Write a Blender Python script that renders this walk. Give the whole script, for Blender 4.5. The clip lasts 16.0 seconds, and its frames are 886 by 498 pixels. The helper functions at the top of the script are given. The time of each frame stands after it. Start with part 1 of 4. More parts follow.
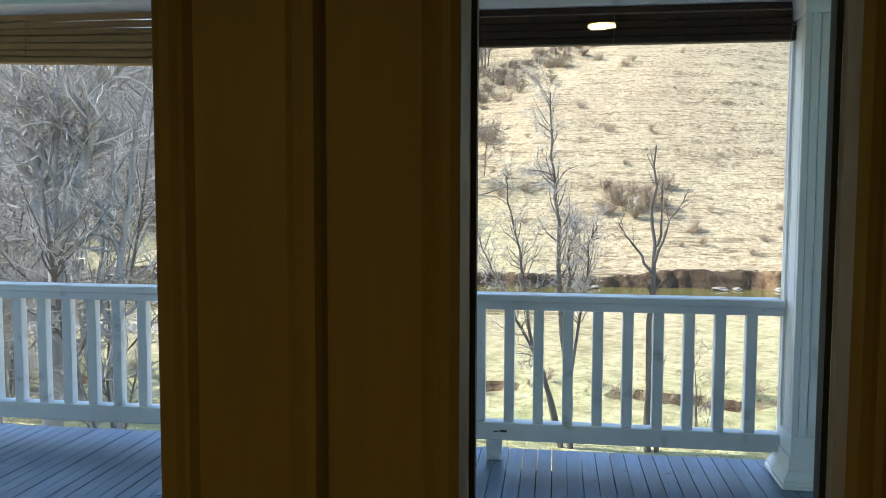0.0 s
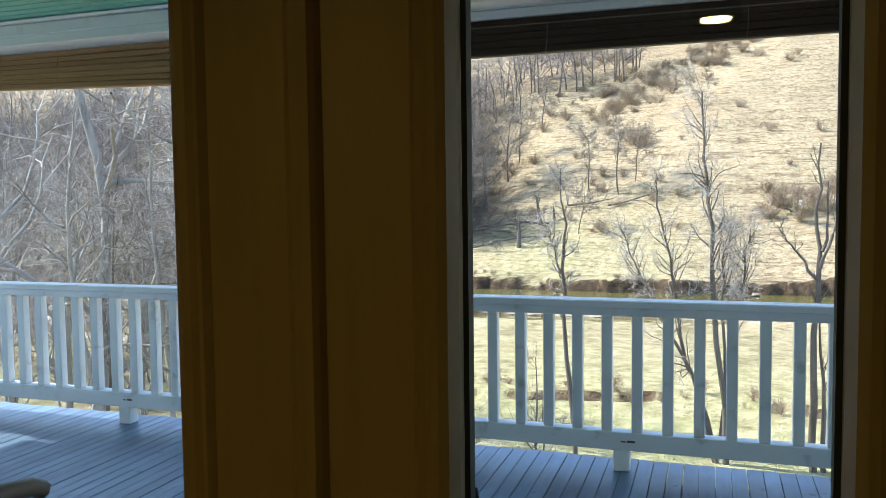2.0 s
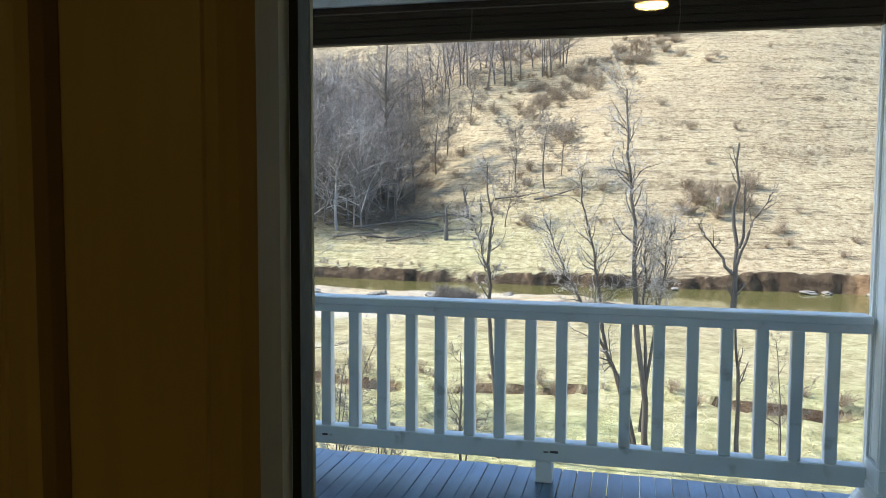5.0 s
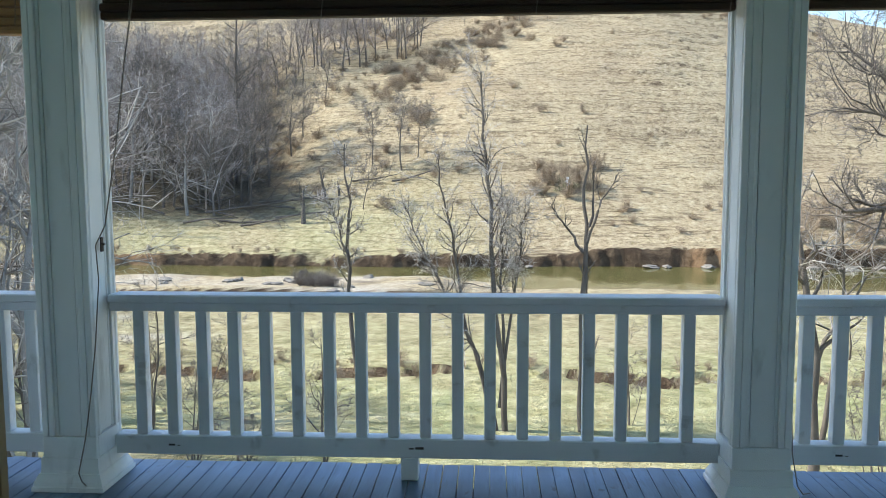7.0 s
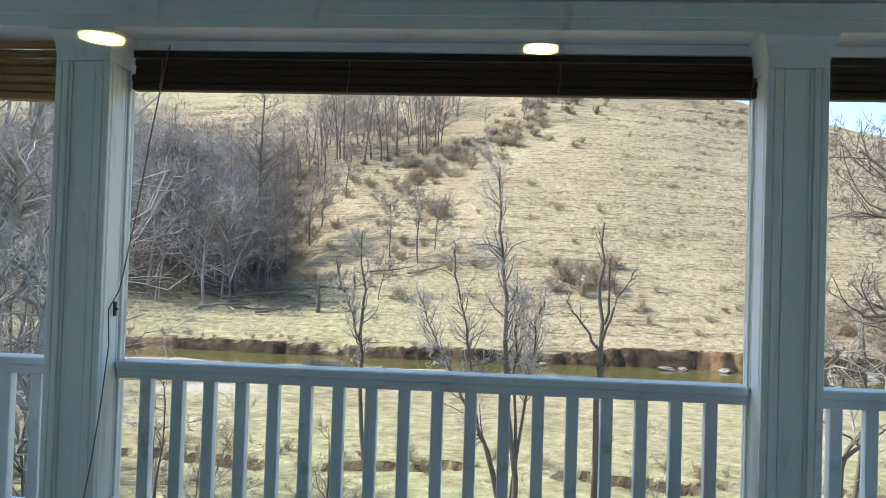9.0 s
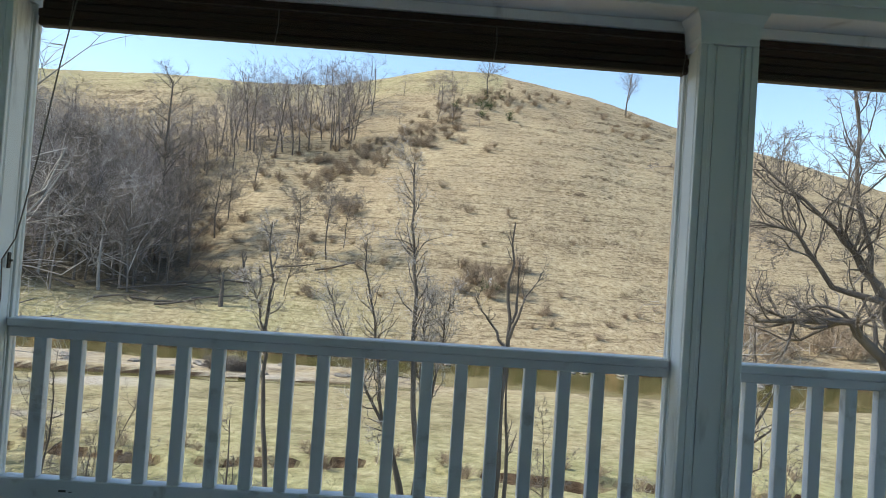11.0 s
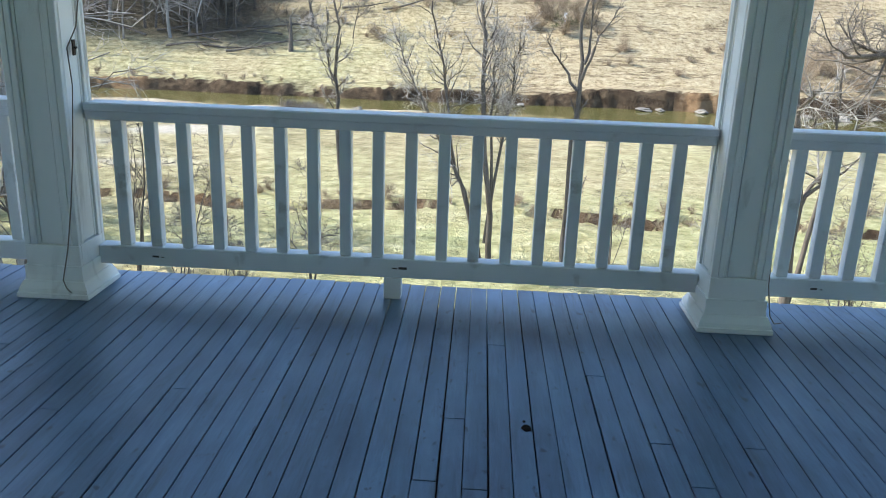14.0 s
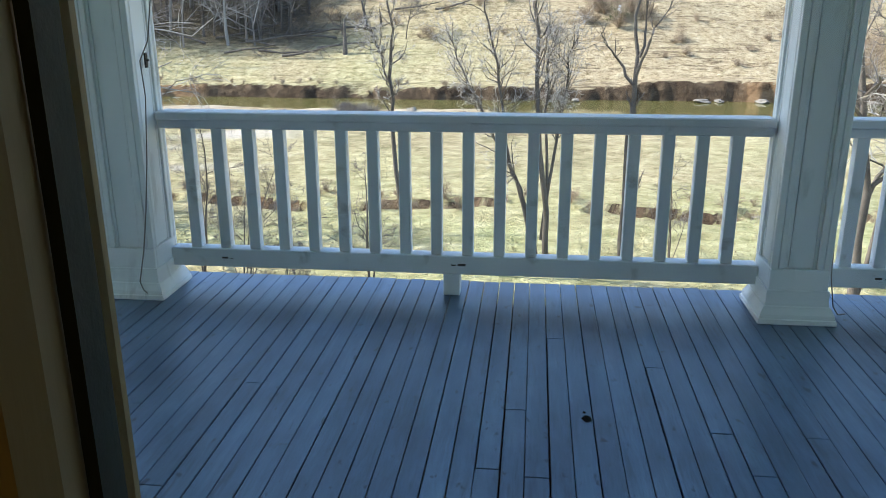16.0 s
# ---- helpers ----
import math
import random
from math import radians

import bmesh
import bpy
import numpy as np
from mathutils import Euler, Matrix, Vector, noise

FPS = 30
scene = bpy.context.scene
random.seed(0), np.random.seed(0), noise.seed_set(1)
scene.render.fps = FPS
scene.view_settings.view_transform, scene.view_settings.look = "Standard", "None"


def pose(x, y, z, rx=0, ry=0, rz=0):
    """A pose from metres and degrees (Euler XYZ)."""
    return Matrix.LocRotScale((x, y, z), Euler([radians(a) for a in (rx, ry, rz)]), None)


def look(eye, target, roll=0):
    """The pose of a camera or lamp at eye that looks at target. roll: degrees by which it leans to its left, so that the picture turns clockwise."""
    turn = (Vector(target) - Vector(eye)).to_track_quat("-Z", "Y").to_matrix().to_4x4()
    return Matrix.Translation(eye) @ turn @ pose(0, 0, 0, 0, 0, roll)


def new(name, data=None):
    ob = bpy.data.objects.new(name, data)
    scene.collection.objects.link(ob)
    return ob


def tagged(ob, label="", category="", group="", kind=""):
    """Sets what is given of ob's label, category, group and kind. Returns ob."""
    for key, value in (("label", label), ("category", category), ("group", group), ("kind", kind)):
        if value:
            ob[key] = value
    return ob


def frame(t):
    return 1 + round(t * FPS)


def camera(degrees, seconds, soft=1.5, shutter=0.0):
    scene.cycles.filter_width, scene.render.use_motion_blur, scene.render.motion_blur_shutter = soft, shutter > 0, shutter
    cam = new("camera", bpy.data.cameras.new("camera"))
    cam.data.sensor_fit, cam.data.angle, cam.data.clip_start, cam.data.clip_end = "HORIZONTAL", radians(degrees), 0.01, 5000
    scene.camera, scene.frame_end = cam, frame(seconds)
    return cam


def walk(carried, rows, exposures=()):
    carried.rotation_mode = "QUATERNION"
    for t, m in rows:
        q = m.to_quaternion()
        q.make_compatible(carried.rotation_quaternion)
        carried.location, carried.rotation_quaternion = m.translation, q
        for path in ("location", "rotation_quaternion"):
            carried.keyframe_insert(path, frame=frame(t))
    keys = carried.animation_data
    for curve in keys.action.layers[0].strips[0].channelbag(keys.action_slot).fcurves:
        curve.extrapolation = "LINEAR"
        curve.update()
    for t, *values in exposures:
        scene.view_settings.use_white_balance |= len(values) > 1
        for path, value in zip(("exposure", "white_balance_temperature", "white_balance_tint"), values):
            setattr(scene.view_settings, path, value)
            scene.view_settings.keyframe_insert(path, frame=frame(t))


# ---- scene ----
cam = camera(58.2, 16.0, soft=0.7)
PATH = [
    (0, (0.532, -0.728, 1.447), (0.255, 1.248, 1.305), 0.2),
    (0.5, (0.631, -0.712, 1.459), (0.296, 1.256, 1.345), 0.5),
    (1, (0.633, -0.687, 1.46), (0.151, 1.252, 1.364), -0.0),
    (1.5, (0.64, -0.702, 1.459), (0.047, 1.205, 1.358), -0.4),
    (2, (0.666, -0.699, 1.441), (0.025, 1.192, 1.317), -0.7),
    (2.5, (0.67, -0.77, 1.44), (0.013, 1.109, 1.248), -0.8),
    (3, (0.688, -0.844, 1.443), (0.062, 1.044, 1.235), -0.7),
    (3.2, (0.699, -0.853, 1.439), (0.07, 1.034, 1.233), -0.8),
    (5.3, (0.599, -0.336, 1.465), (0.232, 1.625, 1.336), 0.8),
    (5.5, (0.572, -0.286, 1.466), (0.348, 1.697, 1.345), 0.0),
    (6, (0.569, -0.237, 1.474), (0.515, 1.757, 1.326), -0.6),
    (6.5, (0.590, -0.235, 1.489), (0.509, 1.754, 1.301), -0.3),
    (7, (0.606, -0.231, 1.486), (0.49, 1.756, 1.296), -0.2),
    (7.5, (0.605, -0.231, 1.483), (0.471, 1.755, 1.293), -0.1),
    (8, (0.604, -0.227, 1.481), (0.453, 1.765, 1.402), -0.1),
    (8.5, (0.606, -0.225, 1.466), (0.437, 1.768, 1.482), 0.8),
    (9, (0.596, -0.192, 1.401), (0.439, 1.801, 1.446), 1.8),
    (9.2, (0.585, -0.178, 1.386), (0.487, 1.819, 1.44), 1.9),
    (11.3, (0.515, -0.078, 1.224), (0.587, 1.92, 1.282), 3.9),
    (11.5, (0.524, -0.082, 1.229), (0.594, 1.917, 1.256), 4.0),
    (12, (0.535, -0.14, 1.29), (0.622, 1.821, 0.908), 6.3),
    (12.5, (0.585, -0.162, 1.318), (0.667, 1.77, 0.807), 6.5),
    (13, (0.599, -0.164, 1.359), (0.618, 1.767, 0.84), 4.6),
    (13.5, (0.604, -0.165, 1.389), (0.557, 1.765, 0.867), 3.4),
    (14, (0.611, -0.175, 1.402), (0.535, 1.735, 0.813), 2.1),
    (14.5, (0.616, -0.181, 1.41), (0.422, 1.717, 0.808), 0.7),
    (15, (0.627, -0.177, 1.408), (0.39, 1.717, 0.811), 0.5),
    (15.5, (0.621, -0.204, 1.41), (0.351, 1.685, 0.812), 0.5),
    (16, (0.607, -0.256, 1.418), (0.39, 1.642, 0.823), -0.2),
]
EXPOSURES = [(0, 1.75, 5900, 10), (2.2, 1.8, 5900, 10), (3.2, 1.92, 5900, 10), (5.5, 1.45, 5900, 10), (6.5, 1.3, 5900, 10), (8.0, 1.36, 5900, 10), (9.2, 1.36, 5900, 10), (11.3, 0.8, 6200, 10), (12.0, 0.75, 6200, 10), (12.7, 1.38, 5900, 10), (14.5, 1.5, 5900, 10), (16, 1.5, 5900, 10)]
SKY_STRENGTH = 0.15
SUN_STRENGTH = 3.9
LAMP_GLOW = 50.0
# camera path: time, eye, target, roll
walk(cam, [(t, look(e, g, r)) for t, e, g, r in PATH], EXPOSURES)

# ---------------------------------------------------------------- light
world = bpy.data.worlds.new("sky")
scene.world = world
world.use_nodes = True
wn = world.node_tree.nodes
sky = wn.new("ShaderNodeTexSky")
sky.sky_type = "NISHITA"
sky.sun_disc = False
SUN_DIR = Vector((-0.76, 0.06, 0.66)).normalized()
sky.sun_elevation = math.asin(SUN_DIR.z)
sky.sun_rotation = math.atan2(SUN_DIR.x, SUN_DIR.y)
sky.air_density = 1.0
sky.dust_density = 0.6
wn["Background"].inputs["Strength"].default_value = SKY_STRENGTH
world.node_tree.links.new(sky.outputs["Color"], wn["Background"].inputs["Color"])
sun = new("sun", bpy.data.lights.new("sun", "SUN"))
sun.data.energy = SUN_STRENGTH
sun.data.angle = radians(0.55)
sun.data.color = (1.0, 0.90, 0.76)
sun.matrix_world = look(SUN_DIR * 50, (0, 0, 0))


# ---------------------------------------------------------------- materials
def srgb(r, g, b):
    return tuple(((c / 255) / 12.92 if c / 255 <= 0.04045 else ((c / 255 + 0.055) / 1.055) ** 2.4) for c in (r, g, b)) + (1.0,)


def material(name, rough=0.6, metal=0.0, spec=0.4):
    m = bpy.data.materials.new(name)
    m.use_nodes = True
    b = m.node_tree.nodes["Principled BSDF"]
    b.inputs["Roughness"].default_value = rough
    b.inputs["Metallic"].default_value = metal
    b.inputs["Specular IOR Level"].default_value = spec
    return m, m.node_tree.nodes, m.node_tree.links, b


def coords(nodes, links, scale):
    mp = nodes.new("ShaderNodeMapping")
    mp.inputs["Scale"].default_value = scale
    geo = nodes.new("ShaderNodeNewGeometry")
    links.new(geo.outputs["Position"], mp.inputs["Vector"])
    return mp.outputs["Vector"]


def noise_tex(nodes, links, vec, scale, detail=4, rough=0.55):
    n = nodes.new("ShaderNodeTexNoise")
    n.inputs["Scale"].default_value = scale
    n.inputs["Detail"].default_value = detail
    n.inputs["Roughness"].default_value = rough
    links.new(vec, n.inputs["Vector"])
    return n.outputs["Fac"]


def ramp(nodes, links, fac, stops):
    r = nodes.new("ShaderNodeValToRGB")
    while len(r.color_ramp.elements) < len(stops):
        r.color_ramp.elements.new(0.5)
    for e, (p, c) in zip(r.color_ramp.elements, stops):
        e.position = p
        e.color = c if len(c) == 4 else (*c, 1)
    links.new(fac, r.inputs["Fac"])
    return r.outputs["Color"]


def mix(nodes, links, fac, a, b, blend="MIX"):
    m = nodes.new("ShaderNodeMix")
    m.data_type = "RGBA"
    m.blend_type = blend
    for sock, v in ((m.inputs["Factor"], fac), (m.inputs["A"], a), (m.inputs["B"], b)):
        if isinstance(v, (int, float)):
            sock.default_value = v
        elif isinstance(v, tuple):
            sock.default_value = v if len(v) == 4 else (*v, 1)
        else:
            links.new(v, sock)
    return m.outputs["Result"]


def bump(nodes, links, bsdf, height, strength, distance):
    b = nodes.new("ShaderNodeBump")
    b.inputs["Strength"].default_value = strength
    b.inputs["Distance"].default_value = distance
    links.new(height, b.inputs["Height"])
    links.new(b.outputs["Normal"], bsdf.inputs["Normal"])


def two_scale(name, dark, light, scale=(1, 1, 1), coarse=3.0, fine=40.0, rough=0.6, spec=0.4, depth=0.002, stain=None, per_object=0.0, metal=0.0, specks=None, island=None):
    """Colour that wanders at two scales, with fine relief, and rare stains."""
    m, n, l, b = material(name, rough, metal, spec)
    v = coords(n, l, scale)
    big = noise_tex(n, l, v, coarse)
    small = noise_tex(n, l, v, fine, 5, 0.65)
    c1 = ramp(n, l, big, [(0.3, dark), (0.7, light)])
    c2 = ramp(n, l, small, [(0.25, dark), (0.75, light)])
    c = mix(n, l, 0.45, c1, c2)
    if stain:
        where = ramp(n, l, noise_tex(n, l, v, coarse * 2.3, 6, 0.7), [(0.56, (0, 0, 0)), (0.72, (1, 1, 1))])
        c = mix(n, l, where, c, stain)
    if specks:
        w = coords(n, l, (1.6, 0.8, 1))
        dots = ramp(n, l, noise_tex(n, l, w, 14, 3, 0.6), [(0.64, (0, 0, 0)), (0.69, (0.85, 0.85, 0.85))])
        c = mix(n, l, dots, c, specks)
        scuff = ramp(n, l, noise_tex(n, l, w, 2.2, 5, 0.7), [(0.35, (0.68, 0.68, 0.70)), (0.65, (1.20, 1.19, 1.17))])
        c = mix(n, l, 1.0, c, scuff, "MULTIPLY")
    if per_object:
        info = n.new("ShaderNodeObjectInfo")
        tone = ramp(n, l, info.outputs["Random"], [(0, (1 - per_object,) * 3), (1, (1 + per_object * 0.4,) * 3)])
        c = mix(n, l, 1.0, c, tone, "MULTIPLY")
    if island:
        geo = n.new("ShaderNodeNewGeometry")
        tone = ramp(n, l, geo.outputs["Random Per Island"], [(0, island[0]), (1, island[1])])
        c = mix(n, l, 1.0, c, tone, "MULTIPLY")
    l.new(c, b.inputs["Base Color"])
    bump(n, l, b, small, 0.5, depth)
    return m


WHITE = two_scale("white_porch_paint", (0.78, 0.79, 0.76), (0.88, 0.885, 0.86), (1, 1, 0.35), 2.5, 30, 0.5, 0.4, 0.001, (0.52, 0.52, 0.48))
WHITE_RAIL = two_scale("white_rail_paint", (0.68, 0.70, 0.71), (0.82, 0.84, 0.85), (1, 1, 1), 3.0, 45, 0.5, 0.4, 0.0012, (0.42, 0.42, 0.40))
DECK = two_scale("grey_deck_paint", (0.062, 0.110, 0.182), (0.170, 0.258, 0.385), (9, 0.8, 9), 1.3, 8, 0.33, 0.5, 0.0015, (0.07, 0.105, 0.155), 0.2, specks=(0.04, 0.06, 0.09))
DARK_WOOD = two_scale("dark_under_wood", (0.05, 0.045, 0.04), (0.09, 0.08, 0.07), rough=0.9)
CEIL_GREEN = two_scale("green_ceiling_paint", (0.16, 0.42, 0.33), (0.22, 0.52, 0.42), (1, 12, 1), 2, 12, 0.55)
DOOR = two_scale("tan_door_paint", (0.32, 0.25, 0.13), (0.42, 0.33, 0.18), (6, 6, 0.6), 2.0, 9, 0.45, 0.4, 0.0006)
ROTTEN_WOOD = two_scale("rotten_knot_wood", (0.006, 0.005, 0.004), (0.018, 0.015, 0.012), rough=1.0, spec=0.05)
GASKET = two_scale("dark_green_gasket", (0.012, 0.02, 0.017), (0.03, 0.04, 0.034), rough=0.6)
BLACK = two_scale("black_knob_metal", (0.012, 0.011, 0.01), (0.03, 0.027, 0.024), rough=0.35, metal=0.6)
BAMBOO = two_scale("bamboo_slats", (0.026, 0.014, 0.008), (0.065, 0.034, 0.018), (1.2, 30, 30), 3, 8, 0.55, 0.4, 0.001, (0.02, 0.011, 0.007), 0.2)
# brighter copy of the bamboo: the glow of the left bay is in its colour
BAMBOO_LIT = two_scale("lit_bamboo_slats", (0.24, 0.125, 0.045), (0.42, 0.25, 0.10), (1.2, 30, 30), 3, 8, 0.55, 0.4, 0.001, (0.18, 0.10, 0.05), 0.2)
BARK = two_scale("grey_bark", (0.07, 0.058, 0.048), (0.19, 0.165, 0.14), (1, 1, 0.3), 3, 22, 0.9, 0.2, 0.02)
BARK_PALE = two_scale("pale_bark", (0.42, 0.39, 0.365), (0.68, 0.645, 0.61), (1, 1, 0.3), 2, 14, 0.9, 0.2, 0.02, (0.14, 0.12, 0.10), island=((0.35, 0.33, 0.31), (1.15, 1.13, 1.1)))
BARK_ASH = two_scale("ashen_bark", (0.19, 0.18, 0.165), (0.40, 0.38, 0.355), (1, 1, 0.3), 3, 22, 0.9, 0.2, 0.02, (0.09, 0.08, 0.065))
TWIG = two_scale("grey_twigs", (0.16, 0.14, 0.125), (0.34, 0.31, 0.28), rough=0.9, spec=0.2, island=((0.35, 0.33, 0.31), (1.2, 1.17, 1.14)))
WOODS_TWIG = two_scale("mauve_woods_twigs", (0.22, 0.19, 0.178), (0.42, 0.375, 0.355), coarse=0.05, fine=2, rough=0.9, spec=0.1, island=((0.24, 0.23, 0.22), (1.35, 1.33, 1.3)))
# lighter copy of the woods twigs: light-catching branches put into the colour
WOODS_LIT = two_scale("sunlit_woods_twigs", (0.36, 0.335, 0.315), (0.60, 0.57, 0.54), coarse=0.05, fine=2, rough=0.9, spec=0.1, island=((0.3, 0.29, 0.28), (1.25, 1.23, 1.2)))
TWIG_BROWN = two_scale("brown_brush", (0.27, 0.205, 0.145), (0.47, 0.385, 0.28), coarse=0.2, fine=3, rough=0.95, spec=0.1, island=((0.5, 0.48, 0.46), (1.2, 1.17, 1.14)))
EVERGREEN = two_scale("evergreen_scrub", (0.045, 0.07, 0.028), (0.10, 0.13, 0.05), coarse=0.5, fine=4, rough=0.9, spec=0.1)
ROCK = two_scale("pale_river_rock", (0.13, 0.115, 0.095), (0.29, 0.26, 0.22), coarse=0.8, fine=6, rough=0.8, depth=0.03)
WALL_IN = two_scale("room_wall_paint", (0.50, 0.40, 0.27), (0.58, 0.47, 0.33), rough=0.8)
FLOOR_IN = two_scale("room_floor_wood", (0.10, 0.06, 0.03), (0.17, 0.10, 0.055), (10, 1, 1), 2, 12, 0.4)
SIDING = two_scale("white_siding", (0.74, 0.75, 0.73), (0.84, 0.85, 0.83), rough=0.6)
CORD = two_scale("weathered_cord", (0.16, 0.14, 0.12), (0.26, 0.23, 0.19), rough=0.9)
GRASS_BLADE = two_scale("dry_grass_blades", (0.36, 0.29, 0.16), (0.54, 0.45, 0.27), coarse=0.3, fine=3, rough=0.9, spec=0.1)
CHAIR_WOOD = two_scale("weathered_chair_wood", (0.10, 0.065, 0.04), (0.20, 0.14, 0.09), (1, 1, 4), 4, 25, 0.5)


def ground_material():
    m, n, l, b = material("valley_ground", 0.95, 0, 0.15)
    v = coords(n, l, (1, 1, 1))
    att = n.new("ShaderNodeAttribute")
    att.attribute_name = "cover"
    sep = n.new("ShaderNodeSeparateColor")
    l.new(att.outputs["Color"], sep.inputs["Color"])
    patch = noise_tex(n, l, v, 0.09, 6, 0.6)
    tuft = noise_tex(n, l, v, 1.3, 6, 0.7)
    fine = noise_tex(n, l, v, 5.0, 4, 0.7)
    dry = ramp(n, l, tuft, [(0.30, (0.21, 0.155, 0.09)), (0.47, (0.42, 0.335, 0.20)), (0.68, (0.58, 0.485, 0.32))])
    green = ramp(n, l, tuft, [(0.30, (0.20, 0.205, 0.08)), (0.50, (0.38, 0.375, 0.175)), (0.70, (0.58, 0.54, 0.30))])
    soil = ramp(n, l, tuft, [(0.3, (0.03, 0.018, 0.011)), (0.5, (0.085, 0.058, 0.036)), (0.7, (0.20, 0.14, 0.085))])
    ochre = ramp(n, l, tuft, [(0.3, (0.07, 0.04, 0.02)), (0.5, (0.27, 0.165, 0.085)), (0.7, (0.42, 0.28, 0.16))])
    where = ramp(n, l, noise_tex(n, l, coords(n, l, (1, 0.2, 0.2)), 0.085, 3, 0.6), [(0.57, (0, 0, 0)), (0.64, (1, 1, 1))])
    soil = mix(n, l, where, soil, ochre)
    stone = ramp(n, l, fine, [(0.3, (0.34, 0.29, 0.23)), (0.5, (0.53, 0.47, 0.39)), (0.7, (0.70, 0.65, 0.57))])
    # leaf litter, its colour darkened for the shade under the trees
    shaded_leaf = ramp(n, l, tuft, [(0.3, (0.045, 0.037, 0.024)), (0.52, (0.125, 0.103, 0.068)), (0.70, (0.24, 0.20, 0.135))])
    gm = n.new("ShaderNodeMath")
    gm.operation = "MULTIPLY"
    l.new(sep.outputs["Red"], gm.inputs[0])
    gr = ramp(n, l, patch, [(0.34, (0.35, 0.35, 0.35)), (0.60, (1, 1, 1))])
    l.new(gr, gm.inputs[1])
    broad = ramp(n, l, noise_tex(n, l, v, 0.035, 5, 0.6), [(0.40, (0, 0, 0)), (0.66, (0.65, 0.65, 0.65))])
    brown = ramp(n, l, tuft, [(0.30, (0.15, 0.105, 0.065)), (0.5, (0.31, 0.235, 0.145)), (0.7, (0.46, 0.37, 0.25))])
    dry = mix(n, l, broad, dry, brown)
    # cattle paths: thin broken dark lines that keep to a height on the slope
    tread = noise_tex(n, l, coords(n, l, (0.055, 0.055, 1.5)), 1.0, 4, 0.6)
    path = ramp(n, l, tread, [(0.465, (0, 0, 0)), (0.492, (1, 1, 1)), (0.508, (1, 1, 1)), (0.535, (0, 0, 0))])
    broken = ramp(n, l, noise_tex(n, l, v, 0.55, 5, 0.7), [(0.42, (0, 0, 0)), (0.54, (0.9, 0.9, 0.9))])
    path = mix(n, l, 1.0, path, broken, "MULTIPLY")
    dry = mix(n, l, path, dry, (0.15, 0.11, 0.065))
    crumb = ramp(n, l, noise_tex(n, l, coords(n, l, (1, 1, 2.2)), 2.6, 5, 0.75), [(0.36, (0.42, 0.40, 0.37)), (0.49, (1.04, 1.04, 1.04)), (0.7, (1.22, 1.22, 1.22))])
    dry = mix(n, l, 0.8, dry, crumb, "MULTIPLY")
    c = mix(n, l, gm.outputs[0], dry, green)
    c = mix(n, l, sep.outputs["Blue"], c, shaded_leaf)
    c = mix(n, l, sep.outputs["Green"], c, stone)
    geo = n.new("ShaderNodeNewGeometry")
    sx = n.new("ShaderNodeSeparateXYZ")
    l.new(geo.outputs["True Normal"], sx.inputs[0])
    steep = ramp(n, l, sx.outputs["Z"], [(0.70, (1, 1, 1)), (0.84, (0, 0, 0))])
    c = mix(n, l, steep, c, soil)
    l.new(c, b.inputs["Base Color"])
    mixh = mix(n, l, 0.4, tuft, fine)
    bump(n, l, b, mixh, 1.0, 0.5)
    return m


def glass_material():
    m, n, l, b = material("window_glass")
    n.remove(b)
    out = n["Material Output"]
    lw = n.new("ShaderNodeLayerWeight")
    lw.inputs["Blend"].default_value = 0.5
    pw = n.new("ShaderNodeMath")
    pw.operation = "POWER"
    pw.inputs[1].default_value = 4.0
    l.new(lw.outputs["Facing"], pw.inputs[0])
    fr = n.new("ShaderNodeMath")
    fr.operation = "MULTIPLY_ADD"
    fr.inputs[1].default_value = 0.8
    fr.inputs[2].default_value = 0.035
    l.new(pw.outputs[0], fr.inputs[0])
    tr = n.new("ShaderNodeBsdfTransparent")
    tr.inputs["Color"].default_value = (0.97, 0.985, 0.975, 1)
    gl = n.new("ShaderNodeBsdfGlossy")
    gl.inputs["Roughness"].default_value = 0.0
    mx = n.new("ShaderNodeMixShader")
    l.new(fr.outputs[0], mx.inputs[0])
    l.new(tr.outputs[0], mx.inputs[1])
    l.new(gl.outputs[0], mx.inputs[2])
    l.new(mx.outputs[0], out.inputs["Surface"])
    return m


def water_material():
    m, n, l, b = material("river_water", 0.06, 0, 0.5)
    v = coords(n, l, (1, 0.35, 1))
    b.inputs["Base Color"].default_value = (0.115, 0.105, 0.035, 1)
    bump(n, l, b, noise_tex(n, l, v, 0.9, 4), 0.35, 0.05)
    return m


def glow_material():
    m, n, l, b = material("lamp_glow")
    b.inputs["Base Color"].default_value = (0.9, 0.8, 0.6, 1)
    b.inputs["Emission Color"].default_value = (1.0, 0.66, 0.15, 1)
    b.inputs["Emission Strength"].default_value = LAMP_GLOW
    return m


GROUND, GLASS, WATER, GLOW = ground_material(), glass_material(), water_material(), glow_material()


# ---------------------------------------------------------------- mesh helpers
def box(bm, x0, x1, y0, y1, z0, z1, bevel=0.0):
    vs = [bm.verts.new(p) for p in ((x0, y0, z0), (x1, y0, z0), (x1, y1, z0), (x0, y1, z0), (x0, y0, z1), (x1, y0, z1), (x1, y1, z1), (x0, y1, z1))]
    fs = [bm.faces.new([vs[i] for i in q]) for q in ((0, 3, 2, 1), (4, 5, 6, 7), (0, 1, 5, 4), (1, 2, 6, 5), (2, 3, 7, 6), (3, 0, 4, 7))]
    if bevel:
        es = list({e for f in fs for e in f.edges})
        bmesh.ops.bevel(bm, geom=es, offset=bevel, segments=1, affect="EDGES")


